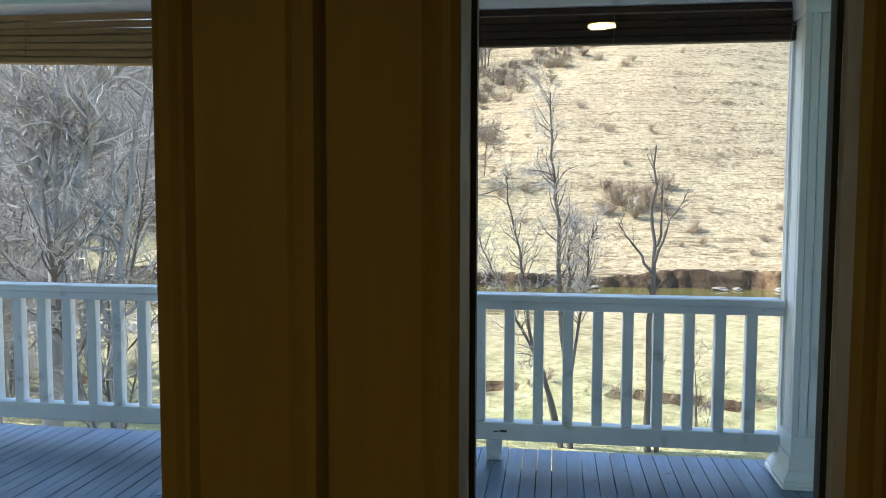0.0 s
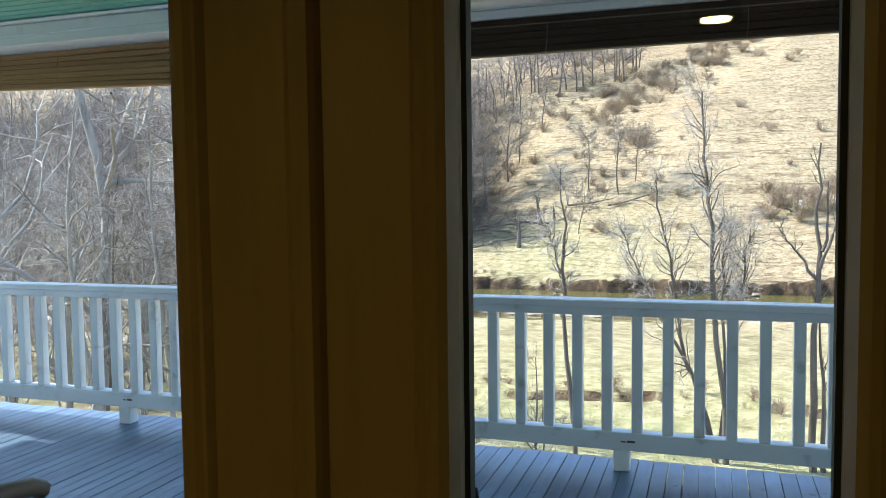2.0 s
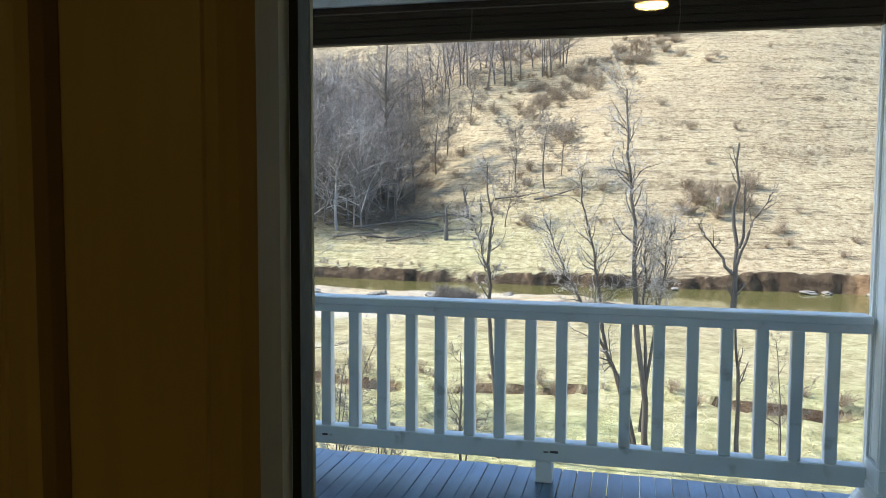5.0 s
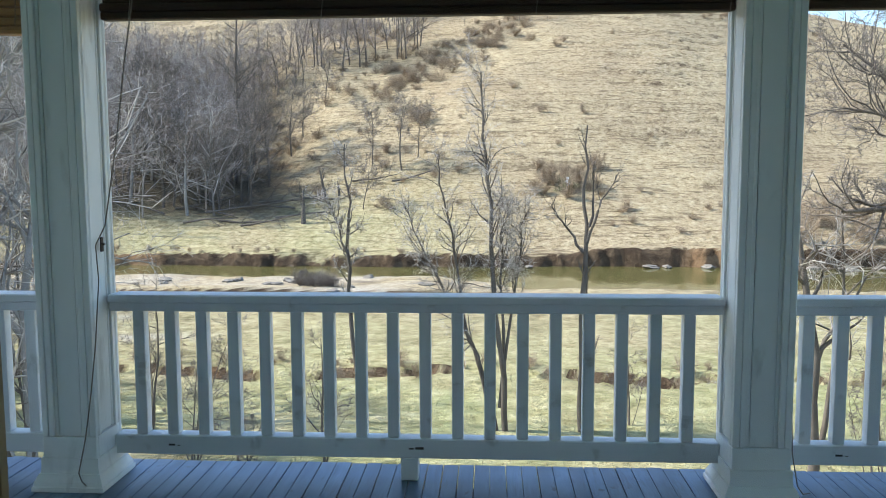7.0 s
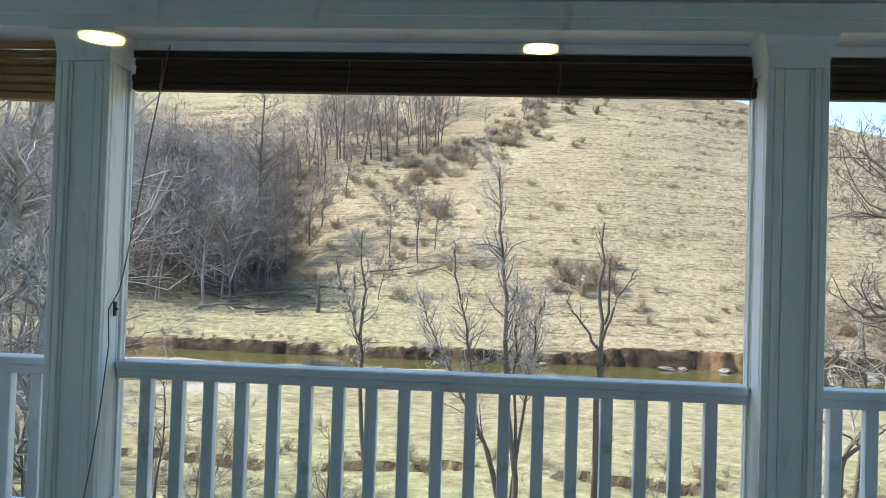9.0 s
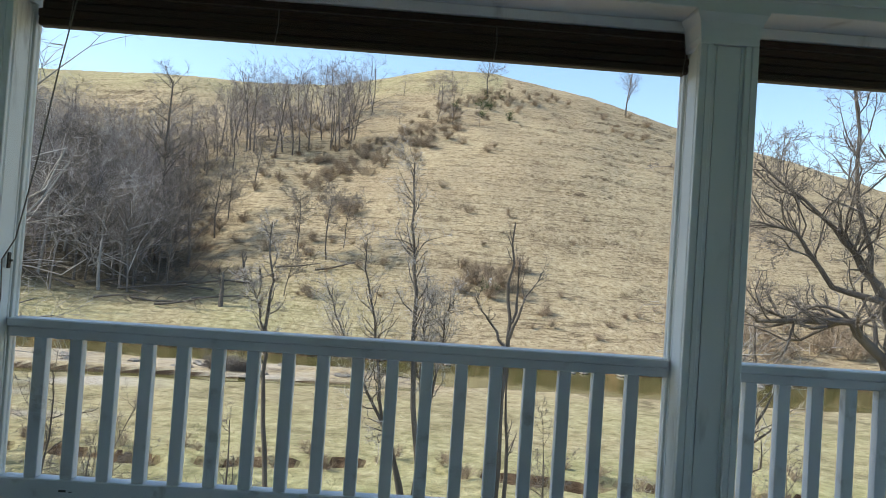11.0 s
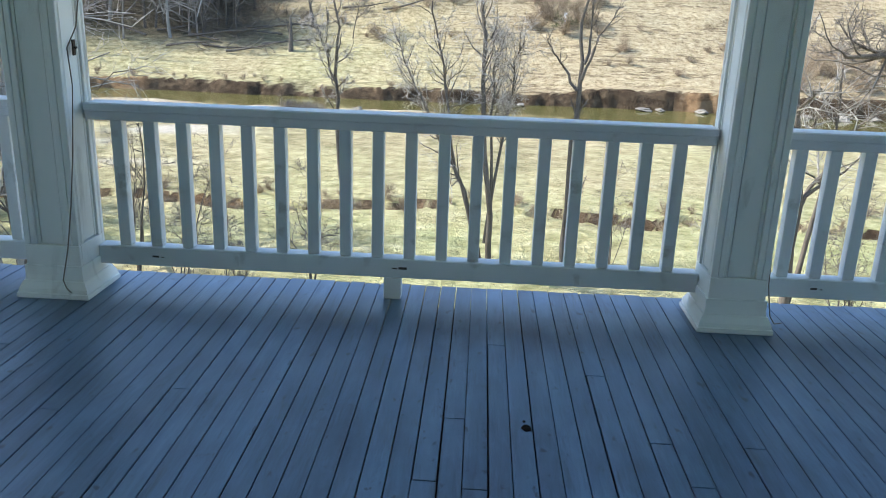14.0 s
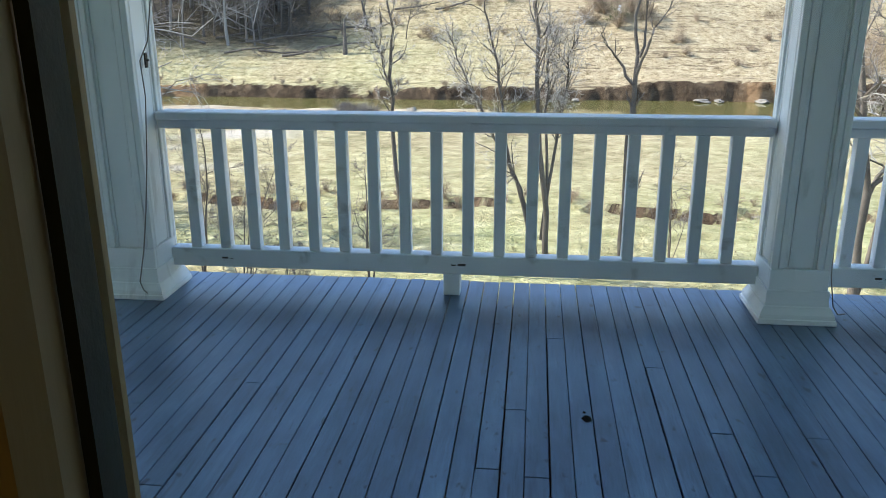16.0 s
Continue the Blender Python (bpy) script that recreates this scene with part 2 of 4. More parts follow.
def lathe(bm, profile, segments=16, centre=(0, 0, 0), axis="z"):
    """Turns (radius, height) pairs round an axis."""
    rings = []
    for r, h in profile:
        ring = []
        for k in range(segments):
            a = 2 * math.pi * k / segments
            p = (r * math.cos(a), r * math.sin(a), h) if axis == "z" else (r * math.cos(a), h, r * math.sin(a))
            ring.append(bm.verts.new(Vector(p) + Vector(centre)))
        rings.append(ring)
    for a, b in zip(rings, rings[1:]):
        for k in range(segments):
            bm.faces.new((a[k], a[(k + 1) % segments], b[(k + 1) % segments], b[k]))
    bm.faces.new(rings[0][::-1])
    bm.faces.new(rings[-1])


def frustum(bm, cx, cy, rows):
    """A square stack: rows of (half width, height)."""
    rings = [[bm.verts.new((cx + sx * w, cy + sy * w, z)) for sx, sy in ((-1, -1), (1, -1), (1, 1), (-1, 1))] for w, z in rows]
    for a, b in zip(rings, rings[1:]):
        for k in range(4):
            bm.faces.new((a[k], a[(k + 1) % 4], b[(k + 1) % 4], b[k]))
    bm.faces.new(rings[0][::-1])
    bm.faces.new(rings[-1])


def to_mesh(name, bm, mat, smooth=False):
    me = bpy.data.meshes.new(name)
    bmesh.ops.recalc_face_normals(bm, faces=bm.faces)
    bm.to_mesh(me)
    bm.free()
    if mat:
        me.materials.append(mat)
    if smooth:
        me.shade_smooth()
    return me


def part(name, bm, mat, parent=None, label="", smooth=False):
    me = bm if isinstance(bm, bpy.types.Mesh) else to_mesh(name, bm, mat, smooth)
    ob = new(name, me)
    ob.parent = parent
    return tagged(ob, label)


def boxes(name, mat, parent, *specs, bevel=0.0, label=""):
    bm = bmesh.new()
    for s in specs:
        box(bm, *s, bevel)
    return part(name, bm, mat, parent, label)


def structure(name, mat, *specs, label="", bevel=0.0):
    return tagged(boxes(name, mat, None, *specs, bevel=bevel), label, "", "", "structure")


def tube(points, radii, sides, verts, faces):
    """A tapered tube along points, added to plain lists."""
    n = len(points)
    base = len(verts)
    up = Vector((0.31, 0.17, 0.93)).normalized()
    for i, p in enumerate(points):
        d = (points[min(i + 1, n - 1)] - points[max(i - 1, 0)])
        d = d.normalized() if d.length > 1e-6 else up
        s = d.cross(up if abs(d.dot(up)) < 0.95 else Vector((1, 0, 0))).normalized()
        q = d.cross(s)
        for k in range(sides):
            a = 2 * math.pi * k / sides
            verts.append(tuple(p + (s * math.cos(a) + q * math.sin(a)) * radii[i]))
    for i in range(n - 1):
        for k in range(sides):
            k2 = (k + 1) % sides
            faces.append((base + i * sides + k, base + i * sides + k2, base + (i + 1) * sides + k2, base + (i + 1) * sides + k))


def cable(name, points, radius, mat, parent=None, label=""):
    v, f = [], []
    tube([Vector(p) for p in points], [radius] * len(points), 6, v, f)
    me = bpy.data.meshes.new(name)
    me.from_pydata(v, [], f)
    me.materials.append(mat)
    me.shade_smooth()
    return part(name, me, None, parent, label)


# ---------------------------------------------------------------- the valley
EYE = (0.6, -0.2, 1.45)
WATER_Z = -8.0
RIDGE_U = (-1.6, -0.9, -0.457, -0.335, -0.207, -0.107, 0.02, 0.091, 0.208, 0.319, 0.434, 0.595, 0.9, 1.6)
RIDGE_S = (0.205, 0.215, 0.218, 0.222, 0.2205, 0.226, 0.2557, 0.2533, 0.2333, 0.204, 0.1776, 0.149, 0.114, 0.094)
NEAR_Y = (-400, -40, -3, 5, 12, 18, 25, 32, 33.2, 52, 60, 86, 400)
NEAR_Z = (6, -2.2, -3.0, -3.7, -5.4, -6.3, -6.75, -6.75, -7.15, -7.3, -7.5, -6.0, -6.0)
HILL_Y0, HILL_Y1 = 85.0, 235.0


def smooth(a, b, x):
    t = min(1.0, max(0.0, (x - a) / (b - a)))
    return t * t * (3 - 2 * t)


def river(x, y):
    """How deep the river cuts at a place, 0 to 1, and how much of the place is gravel bar."""
    wob = 2.2 * noise.noise((x * 0.045, 3.1, 0)) + 0.9 * noise.noise((x * 0.2, 9.0, 0)) + 0.5 * noise.noise((x * 0.8, 4.0, 0))
    far = 80.0 + wob - 0.03 * max(-x, 0)
    pool = smooth(-6, 6, x)
    near = far - 7.0 - 9.5 * pool - 0.6 * noise.noise((x * 0.1, 5, 0))
    cut = smooth(near - 1.5, near + 1.5, y) * (1 - smooth(far - 0.5, far + 0.6, y))
    c2 = 60.5 + 0.06 * x + 1.5 * noise.noise((x * 0.06, 7, 0))
    side = (1 - pool) * smooth(c2 - 2.6, c2 - 1.2, y) * (1 - smooth(c2 + 1.2, c2 + 2.8, y))
    bar = (1 - pool * 0.8) * smooth(c2 - 4, c2 + 1, y) * (1 - smooth(near - 1, near + 2, y))
    return max(cut, side), bar, far


def ground(x, y):
    z = float(np.interp(y, NEAR_Y, NEAR_Z))
    if 28 < y < 38:
        brk = 32.4 + 2.2 * noise.noise((x * 0.13, 1.7, 0)) + 0.8 * noise.noise((x * 0.6, 4.0, 0))
        gap = 0.36 + 0.7 * noise.noise((x * 0.4, 8.5, 0)) + 0.3 * noise.noise((x * 1.5, 2.5, 0))
        deep = min(0.58, max(0.12, gap))
        z = -6.80 - 0.02 * (y - 33) - 0.95 * deep * smooth(brk - 1.6, brk - 0.4, y) * (1 - smooth(brk - 0.05, brk + 0.3, y))
    u = x / max(y, 30.0)
    if y > 40:
        cut, bar, far = river(x, y)
        wide = 0.6 + 3.0 * max(0.0, noise.noise((x * 0.09, 21, 0)) + 0.05 + 0.4 * noise.noise((x * 0.5, 2, 6)))
        bank = smooth(far - 0.3, far + wide, y)
        high = smooth(7, 14, x) * 0.75 + 0.25 * noise.noise((x * 0.12, 6, 6))
        low = -7.25 - 0.02 * (y - 45)
        z = low + (-6.72 + 0.8 * high - low) * bank
        z -= 0.10 * bar - 0.25 * bar * noise.noise((x * 0.12, y * 0.25, 15))
        z += (-9.0 - z) * cut
        z += 0.08 * noise.noise((x * 0.5, y * 0.5, 2))
        z += 0.5 * (1 - high) * smooth(far + 1, far + 9, y) if y > 78 else 0
    if y > HILL_Y0:
        s = float(np.interp(u, RIDGE_U, RIDGE_S))
        top = 1.45 + s * HILL_Y1
        t = (y - HILL_Y0) / (HILL_Y1 - HILL_Y0)
        rise = min(t, 1.0) ** 1.08
        z += (top + 6.25) * rise
        if t > 1:
            z -= (y - HILL_Y1) * 0.12 + (y - HILL_Y1) ** 2 * 0.0008 * (y < 400)
        draw = math.exp(-((u + 0.30 + 0.10 * t) / 0.085) ** 2) * smooth(0.02, 0.3, t) * (1 - smooth(0.6, 0.95, t))
        z -= 7.0 * draw
        fade = smooth(0.0, 0.15, t) * (1 - 0.8 * smooth(0.9, 1.0, t))
        z += fade * (2.2 * noise.noise((x * 0.03, y * 0.02, 0.5)) + 0.55 * noise.noise((x * 0.12, y * 0.16, 4)) + 0.13 * noise.noise((x * 0.4, y * 0.8, 8)) + 0.09 * noise.noise((x * 1.1, y * 1.3, 3)))
        z += 0.12 * fade * math.sin(2.6 * z + 2.0 * noise.noise((x * 0.03, y * 0.03, 7)))
    elif y > 4:
        z += 0.06 * noise.noise((x * 0.4, y * 0.4, 1))
    return z


def build_ground():
    angs = list(np.radians(np.concatenate([np.linspace(-180, -68, 24, endpoint=False), np.linspace(-68, 46, 420, endpoint=False), np.linspace(46, 180, 28, endpoint=False)])))
    rads = list(np.concatenate([np.linspace(0.5, 26, 30, endpoint=False), np.linspace(26, 40, 40, endpoint=False), np.linspace(40, 58, 26, endpoint=False),
                                np.linspace(58, 90, 100, endpoint=False), np.linspace(90, 260, 120, endpoint=False), np.geomspace(260, 3500, 24)]))
    verts, cover = [], []
    for r in rads:
        for a in angs:
            x, y = r * math.sin(a), r * math.cos(a)
            z = ground(x, y) if r < 900 else min(ground(x * 900 / r, y * 900 / r), 30)
            verts.append((x, y, z))
            u = x / max(y, 30)
            cut, bar, far = river(x, y) if 40 < y < 95 else (0, 0, 80)
            green = 0.95 * smooth(4, 14, y) * (1 - smooth(52, 66, y)) * (0.55 + 0.45 * smooth(40, 30, y)) if y < 70 else 0.0
            if 79 < y < 130:
                green = 0.5 * (1 - smooth(86, 118, y)) * (1 - smooth(-0.10, 0.06, u))
            green = max(green, 0.45 * smooth(205, 225, y) * (u < 0.1))
            woods = (1 - smooth(-0.30, -0.20, u)) * smooth(88, 100, y) * (1 - smooth(150, 205, y))
            if y < 80 and u < -0.5:
                woods = 0.6 * (1 - smooth(-0.75, -0.5, u))
            stone = bar * (0.30 + 0.7 * noise.noise((x * 0.15, y * 0.3, 0)))
            if 40 < y < 56 and x < -12:
                stone = max(stone, smooth(-0.05, 0.25, noise.noise((x * 0.09, y * 0.2, 12))) * smooth(-12, -22, x))
            cover.append((max(0, green), min(1, max(0, stone)), min(1, max(0, woods)), 1))
    na, faces = len(angs), []
    for i in range(len(rads) - 1):
        for k in range(na):
            k2 = (k + 1) % na
            faces.append((i * na + k, (i + 1) * na + k, (i + 1) * na + k2, i * na + k2))
    me = bpy.data.meshes.new("ground")
    me.from_pydata(verts, [], faces)
    att = me.color_attributes.new("cover", "FLOAT_COLOR", "POINT")
    att.data.foreach_set("color", np.array(cover, dtype=np.float32).ravel())
    me.materials.append(GROUND)
    me.shade_smooth()
    tagged(new("ground", me), "dry tan winter grass valley with a steep hillside", "ground", "", "structure")


build_ground()
bm = bmesh.new()
bm.faces.new([bm.verts.new(p) for p in ((-160, 50, WATER_Z), (160, 50, WATER_Z), (160, 88, WATER_Z), (-160, 88, WATER_Z))])
tagged(part("water", bm, WATER), "shallow olive-brown river running below a cut bank", "river", "", "structure")


# ---------------------------------------------------------------- bare trees
def grow(rng, p, d, length, radius, level, spec, wood, fine):
    """One limb and all that grows from it. wood and fine are (verts, faces)."""
    segs = spec["segs"][level]
    pts, rad = [p.copy()], [radius]
    for i in range(segs):
        d = (d + Vector((rng.gauss(0, 1), rng.gauss(0, 1), rng.gauss(0, 1))) * spec["wander"][level] + Vector((0, 0, spec["lift"][level]))).normalized()
        p = p + d * (length / segs)
        pts.append(p.copy())
        rad.append(radius * (1 - (1 - spec["tip"]) * (i + 1) / segs))
    tgt = wood if level <= spec["wood_levels"] else fine
    tube(pts, rad, spec["sides"][level], *tgt)
    if level + 1 >= len(spec["segs"]):
        return
    for _ in range(spec["kids"][level]):
        t = rng.uniform(spec["from"][level], 1.0)
        j = min(int(t * segs), segs - 1)
        q = pts[j].lerp(pts[j + 1], t * segs - j)
        ax = (pts[j + 1] - pts[j]).normalized()
        side = ax.cross(Vector((rng.gauss(0, 1), rng.gauss(0, 1), rng.gauss(0, 1)))).normalized()
        spread = radians(rng.uniform(*spec["spread"][level]))
        grow(rng, q, (ax * math.cos(spread) + side * math.sin(spread)).normalized(), length * rng.uniform(*spec["short"][level]) * (1.15 - 0.5 * t),
             max(rad[j] * spec["thin"], spec["least"]), level + 1, spec, wood, fine)


BROAD = dict(segs=(7, 6, 4, 3, 2), wander=(0.12, 0.26, 0.3, 0.34, 0.34), lift=(0.06, 0.07, 0.05, 0.03, 0), kids=(7, 5, 5, 3), spread=((28, 60), (28, 60), (25, 65), (25, 65)),
             short=((0.45, 0.7), (0.4, 0.65), (0.35, 0.6), (0.4, 0.7)), sides=(8, 6, 4, 3, 3), tip=0.35, thin=0.58, least=0.007, wood_levels=1)
BROAD["from"] = (0.3, 0.2, 0.15, 0.15)
THIN = dict(BROAD, segs=(8, 5, 3, 2), wander=(0.08, 0.27, 0.34, 0.34), lift=(0.05, 0.08, 0.05, 0.03), kids=(9, 5, 5), short=((0.2, 0.42), (0.35, 0.6), (0.4, 0.7)), sides=(6, 4, 3, 3), tip=0.2, least=0.0065)
SNAG = dict(BROAD, segs=(7, 5, 3, 3), wander=(0.06, 0.12, 0.2, 0.2), lift=(0.04, 0.12, 0.04, 0), kids=(4, 3, 3), short=((0.22, 0.5), (0.2, 0.4), (0.3, 0.5)), sides=(8, 6, 4, 3), tip=0.3, least=0.006)


def mesh_from(name, data, mat):
    me = bpy.data.meshes.new(name)
    me.from_pydata(data[0], [], data[1])
    me.materials.append(mat)
    me.shade_smooth()
    return me


def tree(seed, x, y, z, stems, spec, label, bark=BARK, twig=TWIG, category="tree", group=""):
    """A bare tree: stems of (lean x, lean y, length, radius) from one foot; trunk with limbs, and a crown of twigs."""
    rng = random.Random(seed)
    wood, fine = ([], []), ([], [])
    for lx, ly, length, radius in stems:
        grow(rng, Vector((lx * 0.1, ly * 0.1, -0.3)), Vector((lx, ly, 1)).normalized(), length, radius, 0, spec, wood, fine)
    top = new("tree", None)
    top.location = (x, y, z)
    part("trunk", mesh_from("trunk", wood, bark), None, top)
    if fine[0]:
        part("crown", mesh_from("crown", fine, twig), None, top, "bare twigs")
    return tagged(top, label, category, group)


def on_ground(x, y):
    return x, y, ground(x, y)


def limbed_tree(seed, x, y, limbs, spec, label, bark=BARK, twig=TWIG, kids=6, reach=1.6, group=""):
    """A bare tree from its main limbs, each a radius and (x, z) turning points, with branches grown on them."""
    rng = random.Random(seed)
    wood, fine = ([], []), ([], [])
    foot = ground(x, y)
    for radius, line in limbs:
        pts = [Vector((px - x, rng.gauss(0, 0.12) if k else 0, pz - foot)) for k, (px, pz) in enumerate(line)]
        pts = [q for a, b in zip(pts, pts[1:]) for q in (a, *[a.lerp(b, f) + Vector((rng.gauss(0, 0.045), rng.gauss(0, 0.06), 0)) for f in (0.33, 0.67)])] + [pts[-1]]
        rad = [radius * (1 - 0.8 * k / (len(pts) - 1)) for k in range(len(pts))]
        tube(pts, rad, 8, *wood)
        for _ in range(kids):
            t = rng.uniform(0.35, 1.0) * (len(pts) - 1)
            j = min(int(t), len(pts) - 2)
            ax = (pts[j + 1] - pts[j]).normalized()
            side = ax.cross(Vector((rng.gauss(0, 1), rng.gauss(0, 1), rng.gauss(0, 1)))).normalized()
            grow(rng, pts[j].lerp(pts[j + 1], t - j), (ax * 0.75 + side * 0.65).normalized(), reach * rng.uniform(0.5, 1.2), max(rad[j] * 0.45, 0.012), 1, spec, wood, fine)
    top = new("tree", None)
    top.location = (x, y, foot)
    part("trunk", mesh_from("trunk", wood, bark), None, top)
    part("crown", mesh_from("crown", fine, twig), None, top, "bare twigs")
    return tagged(top, label, "tree", "", "") if not group else tagged(top, label, "tree", group)


bank_trees = "bare trees below the porch"
limbed_tree(11, 3.57, 24.7, [(0.115, [(3.57, -7.1), (3.50, -3.5), (3.62, -0.7), (3.52, 1.0), (3.61, 2.93)]), (0.05, [(3.55, -1.0), (3.1, -0.3), (2.75, 0.1), (2.51, 0.54)]),
                             (0.055, [(3.65, -0.7), (3.95, 0.3), (4.2, 0.8), (4.49, 1.41)]), (0.05, [(3.7, -0.2), (3.85, 0.8), (3.83, 1.84)]), (0.085, [(3.85, -7.1), (3.8, -4), (3.68, -1.5)])],
            SNAG, "bare grey tree with a broken forked top", kids=6, reach=0.75, group=bank_trees)
limbed_tree(12, 1.05, 24.7, [(0.105, [(1.14, -7.1), (0.95, -4), (0.67, -0.9), (0.55, 1.2), (0.40, 2.6), (0.34, 4.6)]), (0.08, [(0.9, -7.1), (0.3, -4.6), (-0.04, -3.8), (-0.5, -1), (-0.85, 0.8), (-1.01, 1.95)]),
                             (0.07, [(0.85, -7), (0.1, -4), (-0.9, -2), (-1.6, -0.6), (-2.0, 0.36)]), (0.06, [(1.1, -5), (1.0, -2.5), (0.95, -0.5), (1.25, 0.5)]), (0.06, [(0.95, -6), (1.3, -3), (1.6, -1), (1.75, 0.2)])],
            THIN, "bare many-stemmed tree with pale twigs", BARK, BARK_PALE, 42, 1.25, bank_trees)
limbed_tree(13, -3.2, 23.0, [(0.085, [(-3.2, -7), (-3.38, -4.1), (-3.6, -2), (-3.53, -0.06), (-3.5, 1), (-3.63, 2.34)]), (0.04, [(-3.55, -1.2), (-3.8, -0.2), (-4.0, 0.6)])],
            THIN, "thin bare tree with short pale branches", BARK, BARK_PALE, 26, 0.8, bank_trees)
tree(14, *on_ground(-3.8, 20.0), [(0.0, 0, 4.0, 0.05), (0.12, 0, 3.0, 0.035)], THIN, "bare forked sapling below the porch", BARK, TWIG, group=bank_trees)
tree(15, *on_ground(8.9, 20.0), [(-0.03, 0, 9.5, 0.15), (0.10, 0, 7.0, 0.09)], THIN, "bare tree with a peeling pale trunk", BARK, BARK_PALE, group=bank_trees)
limbed_tree(16, 12.6, 18.0, [(0.19, [(12.6, -6.6), (12.3, -3), (11.6, -0.14), (10.65, 0.73), (9.5, 0.67), (8.4, 0.6)]), (0.12, [(12.2, -1.5), (11.6, 1.2), (10.8, 2.35), (9.8, 3.1), (8.45, 4.3)]),
                             (0.09, [(11.9, 0.2), (11.2, 1.86), (10.65, 3.5), (10.65, 6.0), (10.5, 8)]), (0.09, [(11.6, 1.2), (10.3, 1.5), (9.3, 2.7), (8.4, 2.9)]), (0.2, [(12.3, -2), (12.6, 2), (12.5, 6), (12.8, 9)])],
            BROAD, "wide bare tree with crooked spreading limbs", BARK, TWIG, 17, 1.9, bank_trees)
limbed_tree(17, -12.3, 18.0, [(0.28, [(-12.3, -6.8), (-12.2, -3.8), (-12.0, -0.31), (-12.6, 2), (-13.0, 4.1), (-13.3, 8)]), (0.2, [(-12.05, -0.5), (-11.5, 1.5), (-10.7, 4.1), (-10.2, 7.5)]), (0.13, [(-12.2, -1.5), (-12.0, 2), (-11.9, 6)])],
            BROAD, "large bare tree forking low into pale limbs", BARK_ASH, BARK_PALE, 30, 2.4, bank_trees)
tree(18, *on_ground(-18.6, 20.0), [(0.0, 0, 13.5, 0.26)], BROAD, "tall bare tree with a straight grey trunk", BARK_ASH, BARK_PALE, group=bank_trees)
tree(19, *on_ground(-14.2, 16.2), [(0.02, 0, 10.5, 0.11), (0.1, 0, 8, 0.07)], THIN, "slim bare tree beside the porch", BARK_ASH, TWIG, group=bank_trees)
tree(20, *on_ground(-13.6, 17.6), [(0.05, 0, 9.5, 0.12)], THIN, "slim bare tree beside the porch", BARK_ASH, TWIG, group=bank_trees)
tree(21, *on_ground(-17.0, 25.0), [(-0.04, 0, 14.0, 0.17), (0.08, 0, 11.0, 0.11)], BROAD, "bare tree with two grey stems", BARK_ASH, BARK_PALE, group=bank_trees)
tree(22, *on_ground(-21.0, 17.0), [(-0.04, 0, 13.0, 0.17), (0.1, 0, 10.0, 0.12)], BROAD, "bare tree with two grey stems", BARK_ASH, BARK_PALE, group=bank_trees)
tree(23, *on_ground(-9.2, 21.5), [(0.05, 0, 5.0, 0.05), (-0.1, 0, 4.0, 0.035), (0.25, 0, 3.4, 0.03)], THIN, "thin bare thicket saplings", BARK, TWIG, group=bank_trees)
for k, (sx, sy, sh) in enumerate(((-6.9, 19.0, 3.6), (-6.2, 20.5, 3.0), (-5.3, 18.5, 2.6), (9.9, 19.0, 4.2), (10.6, 20.0, 3.4), (-7.6, 21.0, 4.4), (5.2, 25.5, 4.2))):
    tree(250 + k, *on_ground(sx, sy), [(0.06, 0, sh, 0.03), (-0.14, 0.05, sh * 0.7, 0.02), (0.25, 0, sh * 0.6, 0.016)], THIN, "thin bare sapling with many stems", BARK, TWIG, group=bank_trees)
tree(24, *on_ground(7.9, 23.0), [(0.18, 0, 5.4, 0.04), (0.3, 0, 3.6, 0.03)], THIN, "thin leaning bare sapling", BARK_PALE, BARK_PALE, group=bank_trees)
for k in range(32):
    r = random.Random(300 + k)
    ty = r.uniform(17, 36)
    tree(301 + k, *on_ground(EYE[0] + r.uniform(-1.2, -0.60) * ty, ty), [(r.uniform(-0.1, 0.1), 0, r.uniform(6, 13), r.uniform(0.05, 0.14)), (r.uniform(-0.25, 0.25), 0, r.uniform(4, 8), 0.05)],
         dict(THIN, kids=(17, 6, 4), least=0.0095), "bare grey tree in the creek-side thicket", BARK_ASH if k % 4 else BARK, BARK_PALE if k % 5 else TWIG, group="creek-side thicket")


# woods far off: many simple trees in one mesh each
FAR = dict(BROAD, segs=(4, 2, 2, 1), wander=(0.08, 0.2, 0.25, 0.2), lift=(0.04, 0.03, 0.02, 0.02), kids=(11, 6, 3), spread=((30, 70), (25, 70), (20, 65)), short=((0.38, 0.68), (0.4, 0.7), (0.4, 0.75)), sides=(4, 3, 3, 3), tip=0.3, thin=0.5, least=0.019, wood_levels=0)
FAR["from"] = (0.14, 0.12, 0.1)


def far_kinds(n, spec, seed, height, radius):
    made = []
    for k in range(n):
        rng = random.Random(seed + k)
        wood, fine = ([], []), ([], [])
        grow(rng, Vector((0, 0, -0.4)), Vector((rng.uniform(-0.06, 0.06), rng.uniform(-0.06, 0.06), 1)), height, radius, 0, spec, wood, fine)
        made.append([(np.array(v, dtype=float).reshape(-1, 3), np.array(f, dtype=int).reshape(-1, 4)) for v, f in (wood, fine)])
    return made


